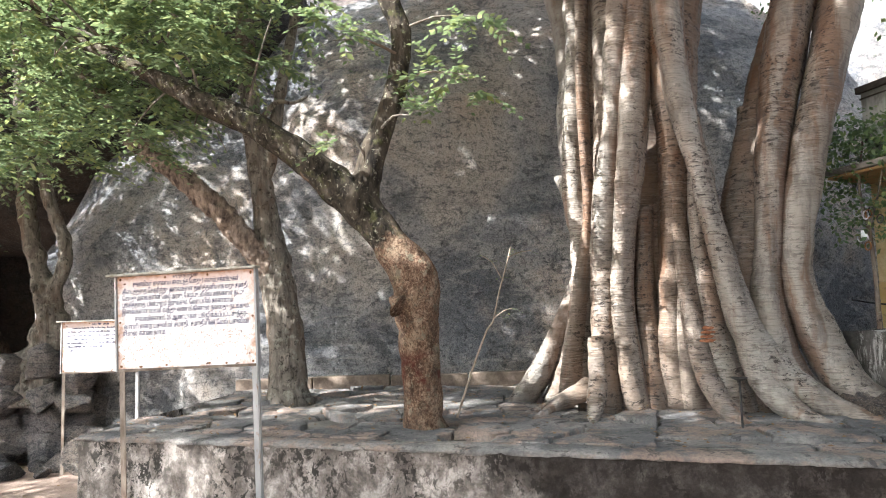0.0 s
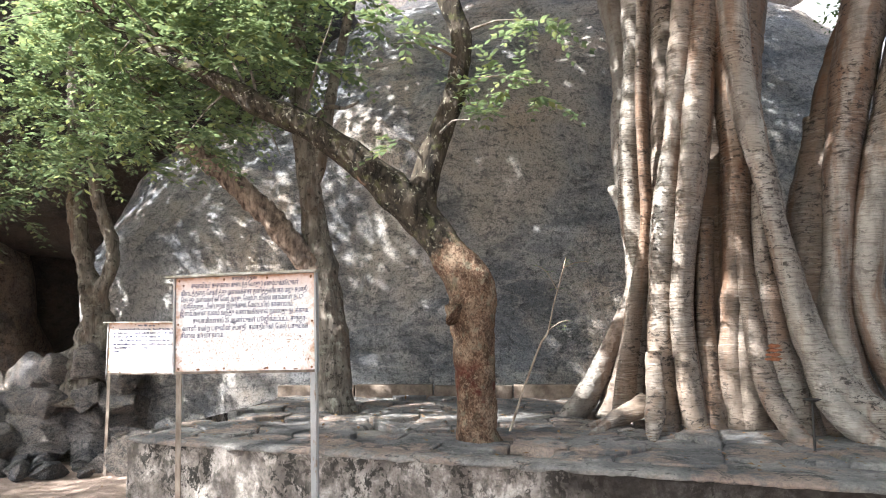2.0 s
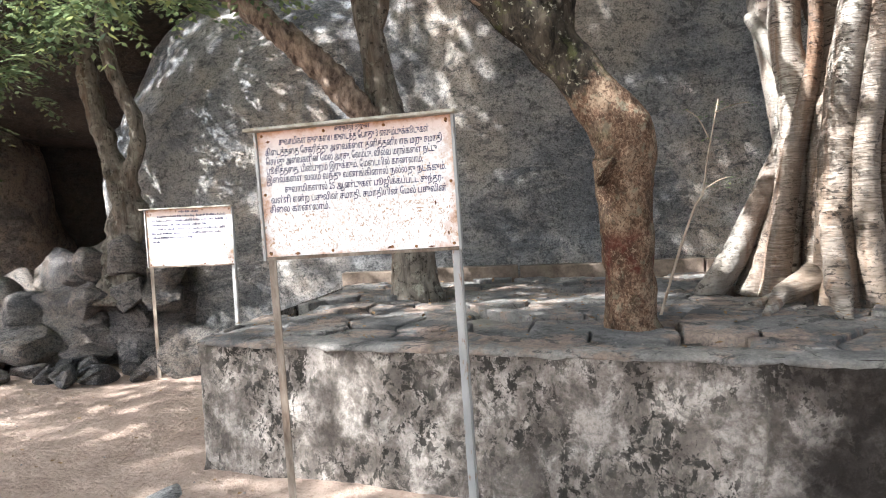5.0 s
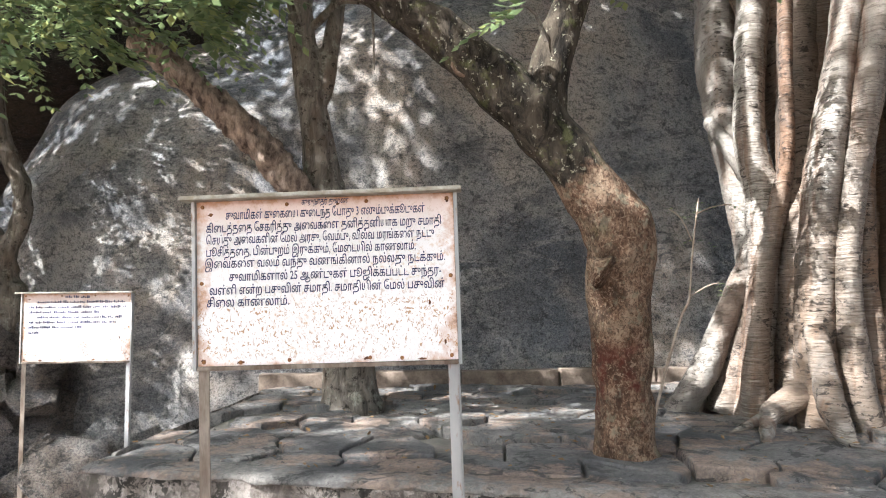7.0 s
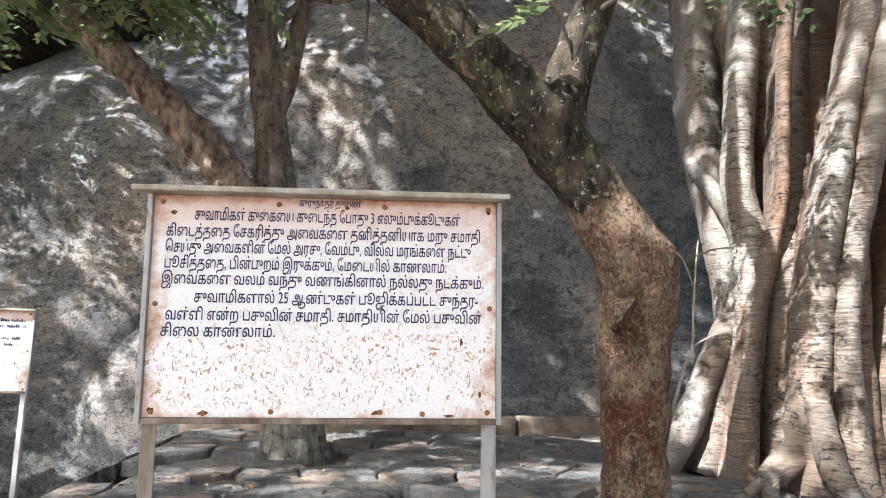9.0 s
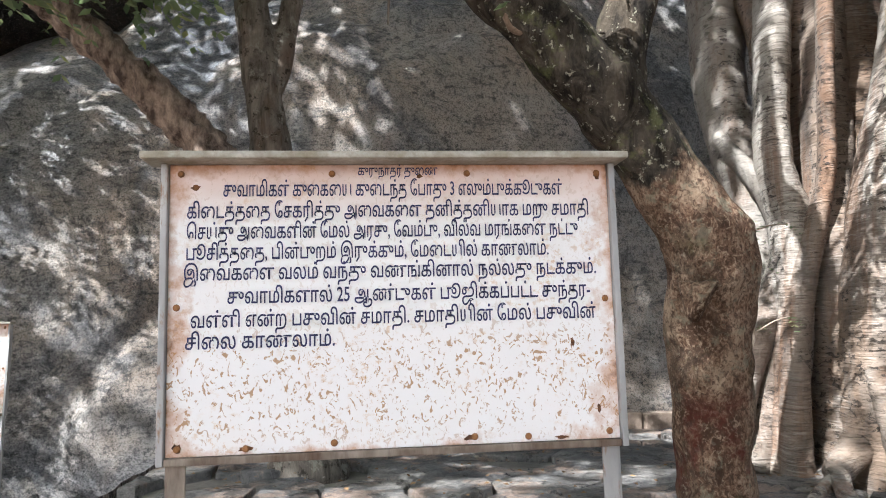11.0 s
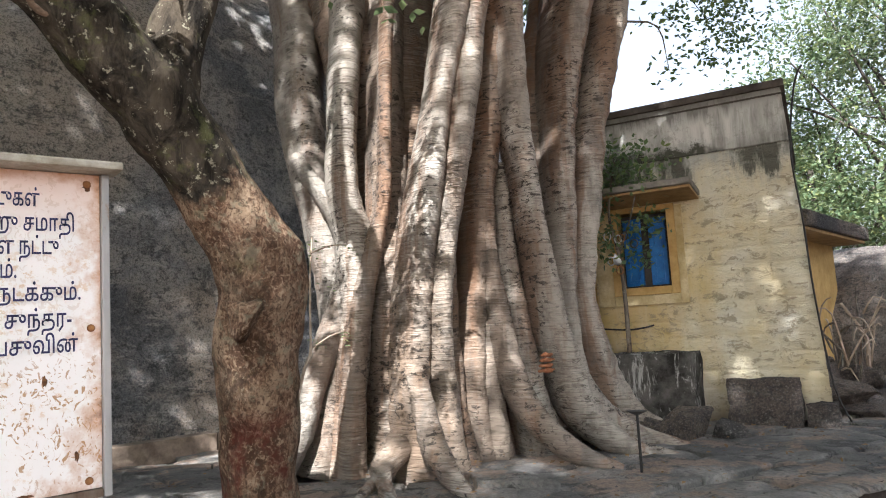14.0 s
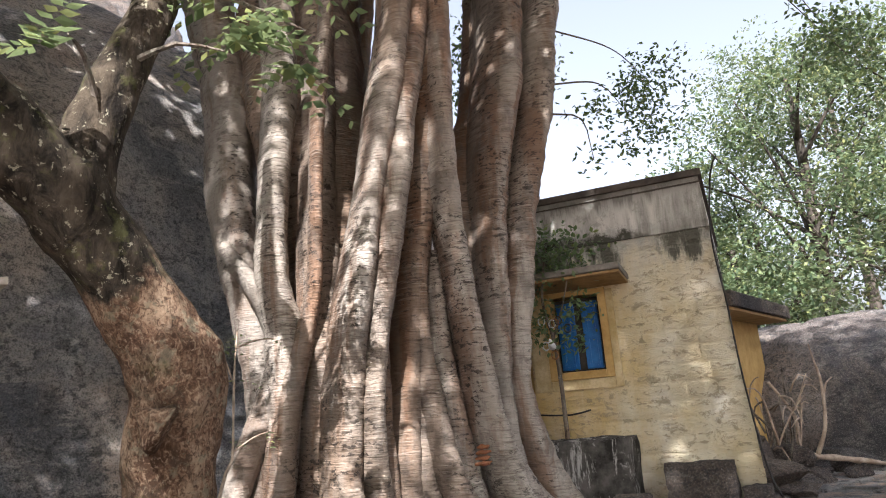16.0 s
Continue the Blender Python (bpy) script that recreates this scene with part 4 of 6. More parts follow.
    clumps = [(-1.6, 5.2, 3.75, 0.35), (-2.0, 5.0, 3.95, 0.5), (-2.5, 5.3, 3.9, 0.55), (-2.9, 5.0, 4.3, 0.6), (-3.3, 5.5, 4.2, 0.6), (-3.6, 5.2, 3.7, 0.55), (-2.6, 5.6, 3.3, 0.42), (-3.2, 5.6, 3.2, 0.45), (-2.2, 5.4, 3.2, 0.26),
              (-1.6, 5.2, 4.3, 0.35), (-2.2, 4.9, 4.6, 0.5), (-0.1, 5.0, 3.5, 0.2), (0.2, 4.9, 3.5, 0.22), (0.25, 5.0, 3.95, 0.24), (-0.75, 4.9, 3.75, 0.22), (-0.95, 5.0, 4.25, 0.3), (-0.66, 4.95, 3.0, 0.16), (-0.2, 4.9, 3.15, 0.17), (-1.0, 5.0, 4.6, 0.2)]
    clumps += [(-2.6, 5.8, 4.6, 0.6), (-3.2, 5.9, 4.8, 0.6), (-3.9, 6.0, 4.6, 0.6), (-3.9, 5.9, 3.5, 0.5)]
    bm = neem_crown(clumps, 1450, 9, (0.20, 0.36))
    bm.transform(inv)
    part("crown", bm, LEAF, tree, "drooping feathery bright green leaves", False)


neem_tree()


# ---- slanting tree behind the sign ----
def slanting_tree():
    tree = thing("slanting_tree", "grey forked tree with a slanting torn brown limb", "tree", pose(-1.64, 7.2, DECK))
    inv = pose(1.64, -7.2, -DECK)
    bm = bmesh.new()
    tube(bm, [(-1.62, 7.2, 0.74, 0.28), (-1.64, 7.2, 1.0, 0.21), (-1.66, 7.22, 1.49, 0.18), (-1.74, 7.25, 2.08, 0.18), (-1.86, 7.28, 2.69, 0.14), (-1.94, 7.3, 3.3, 0.125), (-2.03, 7.3, 3.92, 0.11), (-2.1, 7.3, 5.2, 0.09), (-2.0, 7.4, 6.6, 0.06)], 16, 0.07, 0.1, 5)
    tube(bm, [(-1.92, 7.28, 3.0, 0.07), (-1.82, 7.3, 3.5, 0.075), (-1.68, 7.35, 4.4, 0.06), (-1.4, 7.4, 5.8, 0.05)], 12, 0.08, 0.1, 5)
    tube(bm, [(-3.0, 7.02, 3.45, 0.08), (-3.45, 7.1, 4.0, 0.075), (-3.85, 7.15, 4.45, 0.07), (-4.35, 7.2, 5.05, 0.05), (-4.9, 7.2, 5.6, 0.03)], 10, 0.1, 0.12, 7)
    bm.transform(inv)
    trunk = part("trunk", bm, GREY, tree, "grey bark with torn brown wood", True)
    re = trunk.modifiers.new("fuse", "REMESH")
    re.mode, re.voxel_size, re.use_smooth_shade = "VOXEL", 0.02, True
    bm = bmesh.new()
    tube(bm, [(-1.74, 7.22, 2.1, 0.12), (-2.04, 7.15, 2.51, 0.125), (-2.34, 7.1, 2.88, 0.12), (-2.76, 7.05, 3.26, 0.10), (-3.22, 7.0, 3.64, 0.09)], 30, 0.02, 0.17, 9)
    bm.transform(inv)
    part("torn_limb", bm, TORN, tree, "slanting limb with torn brown wood", True)
    bm = bmesh.new()
    tube(bm, [(-1.35, 7.0, 4.02, 0.012), (-1.5, 7.0, 3.95, 0.02), (-1.7, 7.1, 4.0, 0.024), (-1.85, 7.2, 3.9, 0.03), (-2.0, 7.3, 3.8, 0.04)], 8, 0.06, 0.15)
    bm.transform(inv)
    part("dead_branch", bm, GREY, tree, "bleached broken branch", True)
    clumps = [(-2.6, 6.9, 4.0, 0.45), (-3.0, 6.8, 3.85, 0.45), (-3.5, 6.9, 4.3, 0.6), (-3.9, 6.9, 4.6, 0.65), (-2.2, 6.9, 4.6, 0.6), (-4.3, 6.9, 5.1, 0.7), (-3.3, 6.8, 5.1, 0.7), (-2.6, 6.9, 5.3, 0.7), (-3.6, 6.8, 3.7, 0.4), (-1.7, 7.1, 5.3, 0.5)]
    bm = neem_crown(clumps, 1150, 31, (0.26, 0.42))
    bm.transform(inv)
    part("crown", bm, LEAF, tree, "feathery green leaves on thin shoots", False)


slanting_tree()


def cave_tree():
    tree = thing("cave_tree", "dark leaning tree with exposed roots over the rubble", "tree", pose(-5.15, 8.9, 1.0))
    inv = pose(5.15, -8.9, -1.0)
    bm = bmesh.new()
    tube(bm, [(-5.21, 8.9, 0.7, 0.36), (-5.18, 8.9, 1.3, 0.27), (-5.08, 8.9, 1.65, 0.22), (-5.14, 8.9, 2.05, 0.15), (-5.26, 8.9, 2.45, 0.12), (-5.38, 8.9, 2.85, 0.12), (-5.46, 8.9, 3.4, 0.11), (-5.51, 8.9, 4.4, 0.10), (-5.71, 9.0, 6.0, 0.06)], 18, 0.05, 0.2, 5)
    tube(bm, [(-5.16, 8.85, 1.9, 0.10), (-4.92, 8.85, 2.4, 0.09), (-4.90, 8.85, 2.75, 0.085), (-5.06, 8.85, 3.15, 0.08), (-5.18, 8.85, 3.65, 0.085), (-5.16, 8.8, 4.4, 0.08), (-5.26, 8.7, 5.6, 0.06)], 14, 0.05, 0.18, 5)
    tube(bm, [(-5.28, 8.78, 2.5, 0.03), (-5.22, 8.74, 2.2, 0.045), (-5.14, 8.72, 1.9, 0.05), (-5.08, 8.70, 1.6, 0.03)], 10, 0.03, 0.5, 14)
    bm.transform(inv)
    trunk = part("trunk", bm, GREY, tree, "rough dark bark", True)
    re = trunk.modifiers.new("fuse", "REMESH")
    re.mode, re.voxel_size, re.use_smooth_shade = "VOXEL", 0.025, True
    clumps = [(-5.4, 8.3, 4.2, 0.7), (-6.2, 8.2, 3.9, 0.8), (-6.9, 8.0, 3.5, 0.8), (-5.9, 8.0, 3.2, 0.6), (-7.3, 8.2, 4.4, 0.9), (-6.3, 8.4, 4.9, 0.9), (-5.0, 8.3, 5.0, 0.8), (-7.6, 7.8, 3.6, 0.7), (-6.6, 7.7, 2.9, 0.4), (-5.6, 8.2, 3.6, 0.5), (-8.3, 8.0, 4.6, 0.9), (-4.4, 8.2, 5.6, 0.7), (-4.5, 8.3, 4.4, 0.5)]
    clumps += [(-6.2, 7.6, 2.6, 0.5), (-6.9, 7.4, 2.5, 0.5), (-7.5, 7.2, 2.9, 0.6), (-6.5, 7.3, 3.4, 0.7), (-7.9, 7.0, 3.6, 0.8), (-8.6, 7.2, 3.2, 0.7)]
    bm = neem_crown(clumps, 1500, 41, (0.28, 0.46))
    bm.transform(inv)
    part("crown", bm, CAVELEAF, tree, "thick drooping green foliage", False)


cave_tree()

# tall shade tree, added out of view, whose crown dapples the light
def shade_tree():
    tree = thing("shade_tree", "tall spreading shade tree added out of view for its dapples", "tree", pose(-8.5, -3.5, 0))
    bm = bmesh.new()
    tube(bm, [(0, 0, -0.2, 0.5), (0.1, 0, 1.5, 0.36), (0.3, 0.2, 4.0, 0.3), (0.9, 0.6, 7.0, 0.2), (2.2, 1.2, 8.6, 0.1)], 12, 0.2, 0.1, 2)
    tube(bm, [(0.2, 0.1, 3.6, 0.2), (-0.8, 0.9, 5.5, 0.16), (-1.5, 2.4, 8.0, 0.08)], 10, 0.2, 0.1, 2)
    tube(bm, [(0.5, 0.3, 5.0, 0.2), (2.6, 2.4, 7.2, 0.13), (4.5, 4.0, 8.6, 0.07)], 10, 0.2, 0.1, 2)
    part("trunk", bm, GREY, tree, "", True)

    def off_gap(x, y):
        t = min(1.0, max(0.0, ((x - 3.0) * 2.6 + (y - 4.9) * 2.3) / 12.05))
        return math.hypot(x - 3.0 - 2.6 * t, y - 4.9 - 2.3 * t)

    rng = random.Random(12)
    # gaps and extra clumps are placed to light or shade chosen spots
    clumps = [(rng.uniform(-6.5, 12.0), rng.uniform(-1.0, 11.0), rng.uniform(7.6, 9.6), rng.uniform(0.7, 1.4)) for _ in range(SHADE_CLUMPS)]
    clumps = [c for c in clumps if math.hypot(c[0] - 2.5, c[1] - 6.0) > 1.65 and math.hypot(c[0] - 0.8, c[1] - 5.3) > 1.15 and math.hypot(c[0] + 2.7, c[1] - 8.7) > 1.9 and off_gap(c[0], c[1]) > 1.3]
    clumps += [(rng.uniform(-13.0, -5.6), rng.uniform(1.0, 8.0), rng.uniform(7.8, 9.6), rng.uniform(0.7, 1.3)) for _ in range(60)]
    clumps += [(rng.uniform(2.0, 8.5), rng.uniform(0.6, 3.0), rng.uniform(7.8, 9.4), rng.uniform(0.7, 1.1)) for _ in range(26)]
    clumps += [(rng.uniform(6.4, 10.0), rng.uniform(2.6, 6.0), rng.uniform(7.9, 9.4), rng.uniform(0.6, 1.0)) for _ in range(15)]
    clumps += [(4.6 + 3.0 * t + rng.uniform(-0.2, 0.3), 3.9 + 2.6 * t + rng.uniform(-0.3, 0.1), rng.uniform(8.0, 8.8), 0.62) for t in [k / 17 for k in range(18)]]
    clumps += [(rng.uniform(1.5, 8.5), rng.uniform(8.2, 11.0), rng.uniform(7.8, 9.4), rng.uniform(0.8, 1.3)) for _ in range(34)]
    clumps += [(rng.uniform(-1.0, 9.0), rng.uniform(11.0, 14.0), rng.uniform(9.2, 11.0), rng.uniform(0.7, 1.4)) for _ in range(32)]
    clumps = [c for c in clumps if math.hypot(c[0] - 6.3, c[1] - 4.2) > 0.7 and math.hypot(c[0] - 2.1, c[1] - 9.8) > 1.05 and math.hypot(c[0] + 6.2, c[1] - 10.2) > 2.0]
    clumps += [(4.8 + 0.9 * t + rng.uniform(-0.2, 0.2), 4.3 + 0.6 * t + rng.uniform(-0.25, 0.25), rng.uniform(8.0, 8.9), 0.6) for t in [k / 9 for k in range(10)]]
    clumps += [(rng.uniform(1.4, 2.5), rng.uniform(3.6, 4.6), rng.uniform(8.0, 9.0), 0.6) for _ in range(7)]
    clumps += [(rng.uniform(2.4, 5.2), rng.uniform(2.9, 3.9), rng.uniform(8.0, 9.0), 0.65) for _ in range(16)]
    clumps += [(rng.uniform(-6.0, 11.0), rng.uniform(-9.0, -1.0), rng.uniform(7.8, 9.6), rng.uniform(0.8, 1.3)) for _ in range(85)]
    part("crown", broad_crown(clumps, 88000, 22, 0.22), FIGLEAF, tree, "wide loose crown of green leaves", False)


SHADE_CLUMPS = 165
shade_tree()


def side_tree():
    """An added, unseen low dense tree whose shade keeps the platform's far end dark."""
    tree = thing("shade_tree", "low dense tree, unseen, added to shade the platform", "tree", pose(7.5, -5.0, 0))
    bm = bmesh.new()
    tube(bm, [(-1.5, 0, -0.2, 0.4), (-1.4, 0, 1.2, 0.3), (-1.6, 0.3, 2.6, 0.22), (-2.0, 0.8, 4.4, 0.08)], 12, 0.2, 0.1, 2)
    for e in ((-4.2, 1.2, 3.6), (1.2, 1.6, 3.8), (-1.2, -2.2, 4.0), (-2.4, 2.4, 3.9)):
        tube(bm, [(-1.5, 0.2, 1.7, 0.16), (e[0] * 0.5 - 0.75, e[1] * 0.5, 2.9, 0.11), (*e, 0.05)], 8, 0.2, 0.1, 2)
    part("trunk", bm, GREY, tree, "", True)
    rng = random.Random(33)
    clumps = [(rng.uniform(-5.0, 1.5), rng.uniform(-3.0, 2.6), rng.uniform(1.4, 4.6), rng.uniform(0.6, 1.0)) for _ in range(70)]
    part("crown", broad_crown(clumps, 15000, 34, 0.3), FIGLEAF, tree, "dense low crown of green leaves", False)


side_tree()


# ---- signs ----
def text_mesh(body, width, height):
    """Flat lettering fitted to a width, in the x-z plane, from x = 0 and z = 0 up."""
    curve = bpy.data.curves.new("lettering", "FONT")
    curve.body, curve.size, curve.resolution_u, curve.offset = body, 1.0, 2, 0.010
    ob = new("lettering", curve)
    dg = bpy.context.evaluated_depsgraph_get()
    me = bpy.data.meshes.new_from_object(ob.evaluated_get(dg))
    bpy.data.objects.remove(ob)
    bm = bmesh.new()
    bm.from_mesh(me)
    lo = min(v.co.x for v in bm.verts)
    hi = max(v.co.x for v in bm.verts)
    for v in bm.verts:
        v.co = Vector(((v.co.x - lo) / (hi - lo) * width, 0, v.co.y * height))
    return bm


# the lines as they are drawn on the board, vowel signs set before their letter: text, left edge, width, base line
LINES = (
    ("குருநாதர் துணை", 0.375, 0.165, 0.265, 0.017),
    ("சுவாமிகள் குகையை குடைந்த போது 3 எலும்புக்கூடுகள்", 0.105, 0.70, 0.222, 0.026),
    ("கிடைத்ததை சேகரித்து அவைகளை தனித்தனியாக மறு சமாதி", 0.035, 0.825, 0.178, 0.026),
    ("செய்து அவைகளின் மேல் அரசு, வேம்பு, வில்வ மரங்களை நட்டு", 0.035, 0.80, 0.136, 0.026),
    ("பூசித்ததை, பின்புறம் இருக்கும், மேடையில் காணலாம்.", 0.035, 0.735, 0.094, 0.026),
    ("இவைகளை வலம் வந்து வணங்கினால் நல்லது நடக்கும்.", 0.03, 0.84, 0.053, 0.026),
    ("சுவாமிகளால் 25 ஆண்டுகள் பூஜிக்கப்பட்ட சுந்தர-", 0.115, 0.74, 0.006, 0.026),
    ("வள்ளி என்ற பசுவின் சமாதி. சமாதியின் மேல் பசுவின்", 0.045, 0.82, -0.040, 0.026),
    ("சிலை காணலாம்.", 0.035, 0.29, -0.082, 0.026),
)


def drawn_order(s):
    out = []
    for ch in s:
        if ch in "\u0bc6\u0bc7\u0bc8":
            out.insert(len(out) - 1, ch)
        elif ch in "\u0bca\u0bcb":
            out.insert(len(out) - 1, "\u0bc6" if ch == "\u0bca" else "\u0bc7")
            out.append("\u0bbe")
        else:
            out.append(ch)
    return "".join(out)


def sign(label, m, lettered):
    """A board 0.92 x 0.61 m on two angle-iron posts; the origin stands on the ground under its middle."""
    s = thing("signboard", label, "sign", m, "signboards by the platform")
    cz = SIGN_MID
    bm = bmesh.new()
    box(bm, (-0.452, -0.004, -0.287), (0.452, 0.004, 0.287), 0.002)
    board = part("board", bm, SIGN, s, "white painted sheet steel with rust stains")
    board.matrix_local = pose(0, 0, cz)
    bm = bmesh.new()
    box(bm, (-0.495, -0.06, 0.288), (0.482, 0.022, 0.303), 0.004)
    part("cap", bm, CAPSTEEL, board, "overhanging steel top strip")
    for name, lo, hi in (("frame_side", (-0.466, -0.016, -0.302), (-0.453, 0.03, 0.287)), ("frame_side", (0.453, -0.016, -0.302), (0.466, 0.03, 0.287)), ("frame_bottom", (-0.452, -0.014, -0.302), (0.452, 0.03, -0.288))):
        bm = bmesh.new()
        box(bm, lo, hi, 0.002)
        part(name, bm, RUSTPOST if name == "frame_bottom" else STEEL, board)
    bolt = bmesh.new()
    bmesh.ops.create_cone(bolt, cap_ends=True, segments=10, radius1=0.008, radius2=0.005, depth=0.008, matrix=pose(0, -0.006, 0, 90))
    first = part("bolt", bolt, RUST, board, "rusted bolt head")
    spots = [(x, z) for z in (-0.272, 0.268) for x in (-0.43, -0.13, 0.15, 0.43)] + [(-0.435, 0.0), (0.435, 0.0), (0.26, -0.276), (-0.30, -0.276)]
    first.location = (spots[0][0], 0, spots[0][1])
    for x, z in spots[1:]:
        b = first.copy()
        scene.collection.objects.link(b)
        b.location = (x, 0, z)
    for k, (x, z, w, h) in enumerate(((-0.30, -0.276, 0.032, 0.010), (0.41, -0.225, 0.010, 0.016), (0.33, -0.280, 0.03, 0.006), (-0.43, -0.27, 0.016, 0.014), (0.14, -0.274, 0.022, 0.010), (0.36, -0.09, 0.010, 0.016), (0.43, 0.262, 0.014, 0.012), (-0.40, 0.24, 0.02, 0.010), (0.05, 0.262, 0.012, 0.008))):
        spot = random.Random(k + (7 if lettered else 70))
        bm = bmesh.new()
        rim = [bm.verts.new((x + w * spot.uniform(0.3, 0.65) * math.cos(q), -0.0049, z + h * spot.uniform(0.35, 0.8) * math.sin(q))) for q in [n / 14 * math.tau for n in range(14)]]
        bm.faces.new(rim)
        part("rust_stain", bm, OLDRUST, board, "dark rust stain")
    for sx in (-1, 1):
        bm = bmesh.new()
        x0 = sx * 0.450
        box(bm, (min(x0, x0 - sx * 0.034), 0.006, -0.3), (max(x0, x0 - sx * 0.034), 0.012, cz - 0.303), 0.0015)
        box(bm, (min(x0, x0 + sx * 0.006), 0.012, -0.3), (max(x0, x0 + sx * 0.006), 0.036, cz - 0.303), 0.0015)
        part("post", bm, RUSTPOST if sx < 0 else STEEL, s, "rusty brown angle-iron post" if sx < 0 else "thin angle-iron post with rust streaks")
    if lettered:
        for body, x, w, z, h in LINES:
            bm = text_mesh(drawn_order(body), w, h / 0.62)
            bmesh.ops.translate(bm, verts=bm.verts, vec=(-0.452 + x, -0.0055, z))
            me = link("lettering", bm, INK, False)
            me.parent = board
    else:
        rng = random.Random(4)
        for r in range(8):
            x = (-0.10, -0.33, -0.40, -0.40, -0.33, -0.40, -0.40, -0.40)[r]
            stop = (0.08, 0.38, 0.39, 0.16, 0.36, 0.30, 0.02, -0.30)[r]
            z = 0.262 - 0.043 * r
            while x < stop:
                w = rng.uniform(0.035, 0.10)
                bm = bmesh.new()
                at = x
                while at < min(x + w, stop + 0.02):
                    h = rng.uniform(0.009, 0.014)
                    box(bm, (at, -0.0062, z - h), (at + 0.010, -0.0048, z + h * rng.uniform(-0.2, 1.0)))
                    at += rng.uniform(0.013, 0.017)
                part("lettering", bm, INK, board)
                x += w + 0.02
    return s


SIGN_MID = 1.724
sign("large white notice board with faded blue Tamil lettering and rust stains", pose(-1.548, 4.24, 0, 0.4, -1.3, -8.0), True)
sign("smaller looking white notice board with faded lettering beside the rocks", pose(-3.97, 7.95, -0.28, 0, 0, -3), False)


# ---- cow statue ----
def cow_statue():
    bm = bmesh.new()
    tube(bm, [(0, -0.42, 0.16, 0.05), (0, -0.40, 0.19, 0.11), (0, -0.28, 0.20, 0.135), (0, -0.05, 0.19, 0.14), (0, 0.12, 0.21, 0.125), (0, 0.22, 0.27, 0.09), (0, 0.30, 0.34, 0.065), (0, 0.36, 0.37, 0.06), (0, 0.44, 0.33, 0.045), (0, 0.48, 0.30, 0.03)], 18, 0.03, 0.02)
    tube(bm, [(0, 0.10, 0.29, 0.05), (0, 0.14, 0.345, 0.045), (0, 0.18, 0.33, 0.02)], 10, 0.02, 0)
    tube(bm, [(0, -0.41, 0.24, 0.015), (0.01, -0.40, 0.32, 0.012), (0.015, -0.2, 0.335, 0.01)], 8, 0.03, 0)
    for s in (-1, 1):
        tube(bm, [(s * 0.035, 0.34, 0.41, 0.014), (s * 0.05, 0.34, 0.425, 0.012), (s * 0.05, 0.35, 0.445, 0.004)], 8, 0.02, 0)
        tube(bm, [(s * 0.05, 0.33, 0.39, 0.012), (s * 0.09, 0.32, 0.385, 0.02), (s * 0.115, 0.32, 0.37, 0.004)], 8, 0.02, 0)
        tube(bm, [(s * 0.10, -0.25, 0.10, 0.07), (s * 0.12, -0.12, 0.06, 0.05), (s * 0.12, 0.02, 0.05, 0.035)], 10, 0.03, 0)
        tube(bm, [(s * 0.08, 0.12, 0.12, 0.05), (s * 0.10, 0.20, 0.06, 0.04), (s * 0.08, 0.10, 0.05, 0.03)], 10, 0.03, 0)
    box(bm, (-0.17, -0.46, -0.06), (0.17, 0.34, 0.055), 0.02)
    ob = link("cow_statue", bm, COWSTONE)
    ob.matrix_world = COW
    return tagged(ob, "small grey stone statue of a resting cow with pale worn patches", "statue")


COW = pose(-1.85, 3.56, -0.02, 0, 0, 14)
cow_statue()


def garland():
    bm = bmesh.new()
    rng = random.Random(2)
    for i in range(70):
        a = i / 70 * math.tau
        c = Vector((0.12 * math.sin(a), 0.24 + 0.035 * math.cos(a), 0.25 + 0.115 * math.cos(a)))
        for _ in range(3):
            d = Vector((rng.gauss(0, 1), rng.gauss(0, 1), rng.gauss(0, 1))).normalized() * 0.02
            bmesh.ops.create_icosphere(bm, subdivisions=1, radius=rng.uniform(0.012, 0.02), matrix=Matrix.Translation(c + d))
    ob = link("garland", bm, PETAL, False)
    ob.matrix_world = COW
    tagged(ob, "garland of fresh yellow flowers round the neck of the statue", "garland")


garland()

# ---- stones on the ground ----
for k in range(7):
    t = k / 6
    stone("edging_stone", (-2.95 + 0.0 * t - 0.05 * math.sin(k * 2), 5.0 - 1.6 * t, -0.012), (0.10 + 0.03 * (k % 2), 0.22, 0.05), 60 + k, LICHENSTONE, "rough grey stone in a line set in the dirt", "stone", "row of edging stones", 10 + 12 * math.sin(k))
stone("stone", (-1.80, 4.36, 0.04), (0.19, 0.15, 0.15), 81, RUBBLE, "dark stone at the foot of the sign post", turn=20)
bm = bmesh.new()
for p in bmesh.ops.create_icosphere(bm, subdivisions=5, radius=1.0)["verts"]:
    k = 1 + 0.25 * noise.fractal(p.co * 2.0 + Vector((3, 1, 0)), 0.8, 2.1, 6)
    p.co = Vector((p.co.x * 0.36 * k - 1.02, p.co.y * 0.26 * k + 4.10, p.co.z * 0.14 * k + 0.0))
tagged(link("mortar_mound", bm, RUBBLE), "rough lump of mortar set round the sign post", "mortar")
stone("stone", (-2.22, 4.25, 0.0), (0.12, 0.09, 0.05), 84, RUBBLE, "flat stone in the dirt beside the statue")
rng = random.Random(77)
